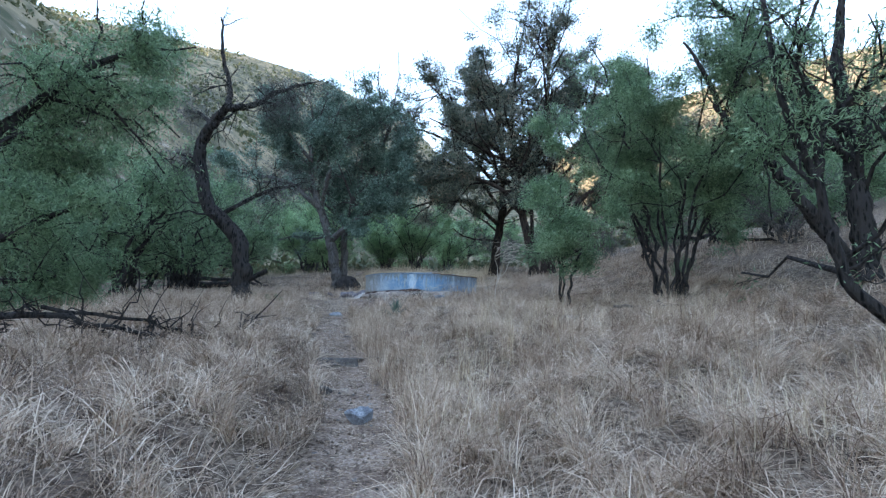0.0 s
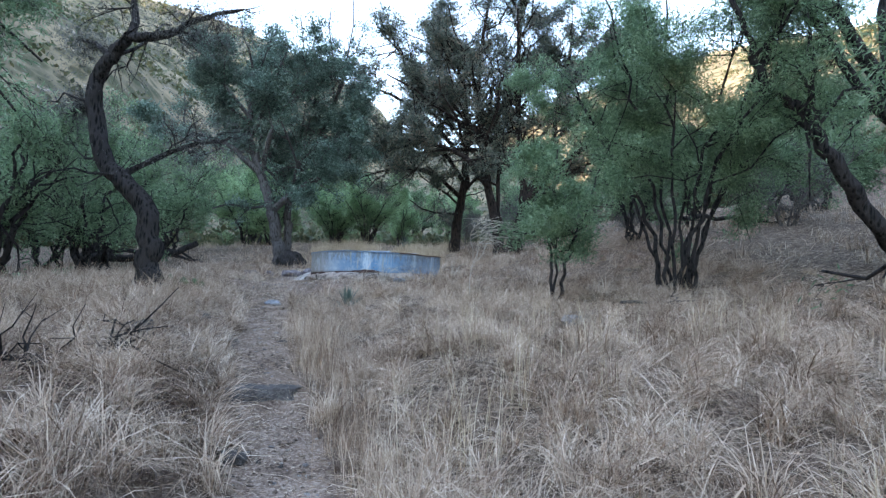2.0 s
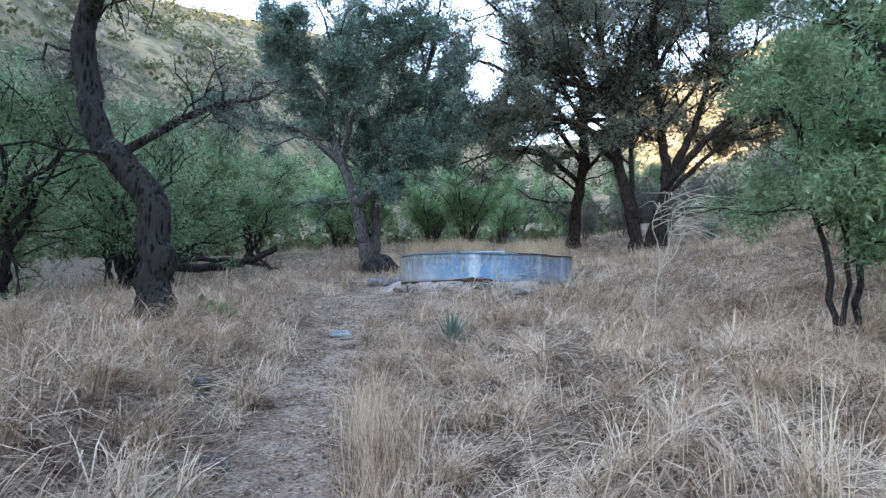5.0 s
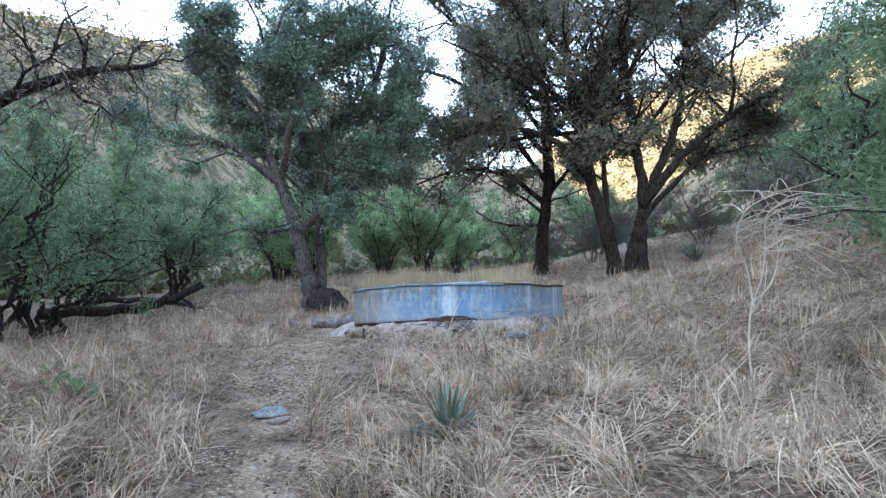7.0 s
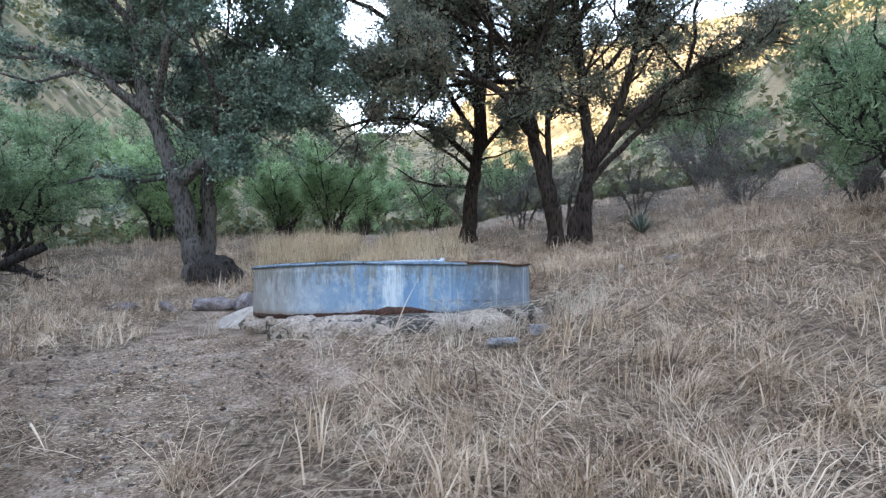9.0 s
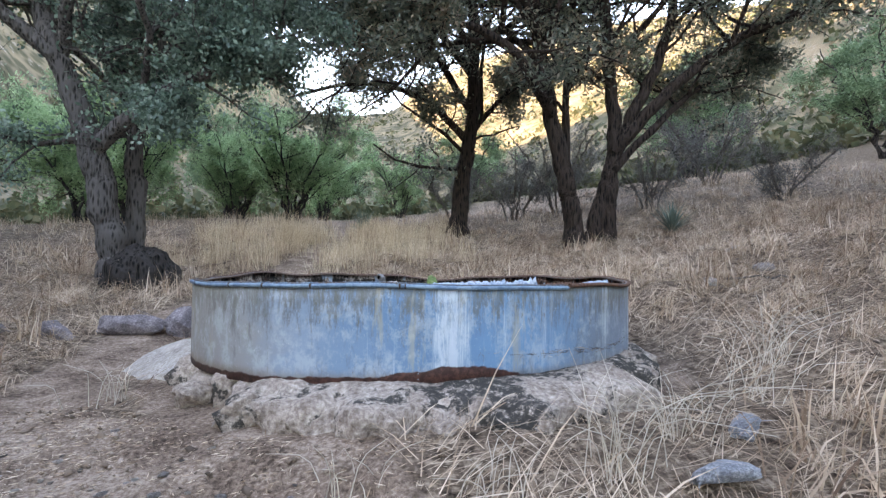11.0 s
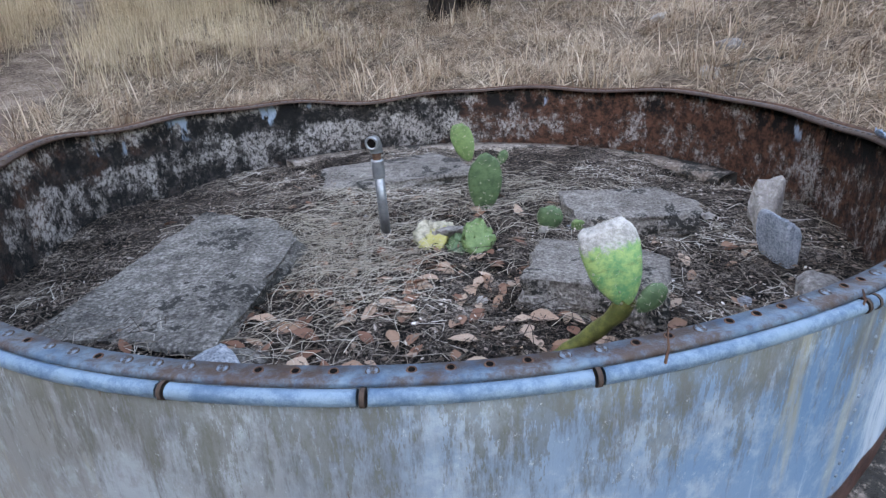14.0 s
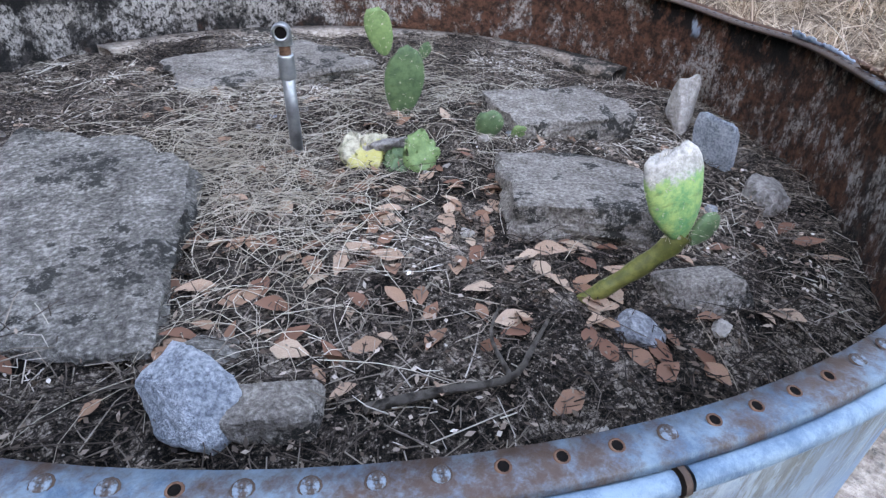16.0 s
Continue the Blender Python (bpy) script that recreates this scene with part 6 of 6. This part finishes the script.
spots = [(0, -4.6, 15.5, 0.9), (0, -7.5, 13.5, 1.15), (0, -10.5, 18, 1.3), (0, 2.0, 26, 1.0), (0, -2.4, 30, 1.1),
         (1, -12.5, 4.0, 1.15), (1, -10.6, 9.0, 1.1), (1, -13.5, -3.0, 1.25), (1, -17, 2, 1.5), (1, -16, 12, 1.5), (1, -9.8, -3.5, 0.9), (1, -14.5, -8.5, 1.3), (1, -21, 20, 1.8), (1, -24, 8, 1.8), (1, -6.5, 24, 1.4),
         (1, 11.5, 1.5, 0.95), (1, 14.5, -4.5, 1.1), (1, 15.5, 5.0, 1.1), (2, -9.0, -7.2, 1.1), (2, -7.3, -1.6, 0.9), (2, -11.5, -5.5, 1.3), (2, 12.8, -8.5, 1.1), (2, 10.5, 4.2, 0.8),
         (3, 2.6, 13.0, 0.9), (3, 7.4, 9.4, 0.8), (3, 9.0, 6.5, 0.75), (3, 6.0, 12.5, 1.3), (3, 11.0, 12.0, 1.3), (3, 8.6, 2.4, 0.55), (1, 7.1, -0.2, 0.72), (3, 10.5, -1.5, 1.0), (1, 20, 14, 1.4), (1, 24, -3, 1.5), (1, 18, 24, 1.6), (1, -15, 32, 1.8), (1, 8, 36, 1.5), (1, -2, 40, 1.6), (1, -26, 36, 2.0)]
for i, (k, x, y, s) in enumerate(spots):
    c = copy_thing(green[k], pose(x, y, gz(x, y) - 0.05, 0, 0, 67 * i))
    c.scale = (s, s, s * (0.9 + 0.05 * (i % 5)))

# scrub of the far slopes
r = np.random.default_rng(77)
n = 9500
th, q = r.uniform(0, 2 * np.pi, n), 26 + 330 * r.uniform(0, 1, n) ** 1.5
x, y = q * np.cos(th), q * np.sin(th) + 10
kk = (y > -60) & (np.hypot(x, y + 4) > 30)
x, y, q = x[kk], y[kk], q[kk]
per = 14
s = (0.8 + 0.007 * q) * r.uniform(0.6, 1.5, len(x))
C = np.repeat(np.stack([x, y, ground(x, y)], -1), per, 0)
sc = np.repeat(s, per)[:, None]
o = unit(r.normal(size=C.shape)) * r.uniform(0.3, 1, (len(C), 1)) * sc
o[:, 2] = np.abs(o[:, 2]) * 1.1
V, F = leaf_quads(C + o, unit(r.normal(size=C.shape)), 0.5, 0.16, r)
V = V + (V - np.repeat(C + o, 4, 0)) * (np.repeat(sc, 4, 0) - 0.6) * 0.9
tagged(part("hillside_scrub", mesh_np("scrub", V, F), M_SCRUB), "low olive scrub dotting the dry slopes", "scrub", kind="stuff")

# ---- fallen wood ----
def deadfall(name, at, lines, label, seed, twigs=16, material=None):
    r = np.random.default_rng(seed)
    root = thing(name, at, label, "dead branch")
    tw = []
    for i, (P, r0, r1) in enumerate(lines):
        Q = curve_points(P, 14)
        Q[1:-1] += r.normal(size=(12, 3)) * (0.02 + 0.2 * r0)
        V, F = tubes([(Q, np.linspace(r0, r1, 14))], 8)
        part("branch", smooth(mesh_np("branch", V, F)), material or M_BARK, root)
        for _ in range(twigs):
            j = int(r.integers(3, 13))
            d = unit(r.normal(size=3) + np.array([0, 0, -0.1]))
            ln = r.uniform(0.2, 0.7)
            pts = Q[j] + np.linspace(0, 1, 5)[:, None] * d * ln + np.vstack([np.zeros(3), r.normal(size=(4, 3)) * 0.04])
            tw.append((pts, np.linspace(0.012, 0.004, 5)))
            for _ in range(2):
                k = int(r.integers(1, 4))
                tw.append((pts[k] + np.linspace(0, 1, 4)[:, None] * unit(r.normal(size=3)) * ln * 0.5, np.linspace(0.005, 0.002, 4)))
    V, F = tubes(tw, 4)
    tagged(part("brushwood", mesh_np("brushwood", V, F), material or M_BARK, root), kind="stuff")
    return root


bx, by = -2.25, -12.7
deadfall("fallen_branch", (bx, by, gz(bx, by)), [([(-0.9, -0.2, 0.05), (-0.6, 0, 0.42), (0.1, 0.1, 0.52), (0.7, 0.5, 0.4), (1.0, 1.2, 0.25)], 0.05, 0.018), ([(-1.6, -0.6, 0.35), (-0.8, -0.3, 0.4), (0.0, -0.1, 0.2)], 0.03, 0.01), ([(0.2, 0.1, 0.6), (0.9, 0.9, 0.45), (1.3, 1.5, 0.25), (1.75, 1.8, 0.45)], 0.022, 0.01)],
         "tangled dead dark branches lying in the straw", 1, 44)
bx, by = -8.3, 4.6
deadfall("fallen_log", (bx, by, gz(bx, by)), [([(-2.6, -1.2, 0.05), (-1.2, -0.4, 0.12), (0, 0, 0.3), (0.9, 0.3, 0.8)], 0.15, 0.10), ([(-2.2, -0.4, 0.3), (-1.6, -0.6, 0.7), (-1.2, -0.9, 0.8)], 0.08, 0.04), ([(-3.4, 0.2, 0.2), (-2.2, 0.5, 0.45), (-0.6, 0.9, 0.4), (0.4, 1.0, 0.15)], 0.1, 0.05), ([(0.3, 0.2, 0.45), (0.9, -0.1, 0.2), (1.5, -0.3, 0.05)], 0.05, 0.02)], "dark fallen log at the valley edge", 2, 10)
bx, by = 5.6, -6.6
deadfall("fallen_branch", (bx, by, gz(bx, by)), [([(-0.9, -0.6, 0.06), (0.2, -0.3, 0.12), (1.4, 0.1, 0.1)], 0.025, 0.01)], "pale dead stick lying under the shrub", 3, 5, M_DEADWOOD)
bx, by = 9.6, -1.3
deadfall("fallen_branch", (bx, by, gz(bx, by)), [([(-2.6, -0.4, 0.15), (-1, 0, 0.3), (0.6, 0.5, 0.3), (1.8, 0.8, 0.5)], 0.07, 0.03)], "dark dead bough under the trees", 4, 14)
bx, by = 4.3, 0.8
deadfall("fallen_branch", (bx, by, gz(bx, by)), [([(-0.6, 0.3, 0.05), (0.3, 0.2, 0.1), (1.3, 0.3, 0.12)], 0.012, 0.005)], "thin dead twig lying in the straw", 5, 5, M_DEADWOOD)
# pale dry weed arching over
B = (2.5, -5.5)
root = thing("dry_weed", (*B, gz(*B)), "tall bleached weed, one forked stalk with arching tangled twigs", "weed")
root.scale = (1.14, 1.14, 1.2)
rr = np.random.default_rng(4)
stem = [(0, 0, -0.02), (-0.02, 0, 0.22), (0.0, 0.0, 0.45), (0.03, 0, 0.56)]
forks = [[(0.03, 0, 0.56), (0.02, 0.02, 0.78), (-0.03, 0.02, 0.95), (0.04, 0.0, 1.12), (0.22, -0.02, 1.22)],
         [(0.03, 0, 0.56), (0.09, -0.03, 0.72), (0.13, -0.02, 0.9), (0.16, 0.0, 1.08), (0.32, 0.02, 1.2)],
         [(0.03, 0, 0.56), (0.15, 0.02, 0.66), (0.22, 0.03, 0.82), (0.24, 0.04, 1.02), (0.36, 0.06, 1.14)],
         [(0.02, 0, 0.5), (0.08, -0.05, 0.62), (0.11, -0.06, 0.8)]]
lines = [(curve_points(stem, 8), np.linspace(0.007, 0.006, 8))] + [(curve_points(f, 12), np.linspace(0.005, 0.0025, 12)) for f in forks]
for f in forks[:3]:
    spine = curve_points(f, 12)
    for _ in range(22):
        b = spine[int(rr.integers(5, 12))]
        d = np.array([rr.normal() * 0.16 + 0.16, rr.normal() * 0.14, 0.0])
        lines.append((curve_points([b, b + d * 0.5 + [0, 0, rr.uniform(0.0, 0.09)], b + d * 1.5 + [0, 0, rr.uniform(-0.14, 0.08)]], 6), np.linspace(0.0036, 0.0014, 6)))
for ln in lines:
    V, F = tubes([ln], 5)
    part("stalk", smooth(mesh_np("stalk", V, F)), M_PALE, root)
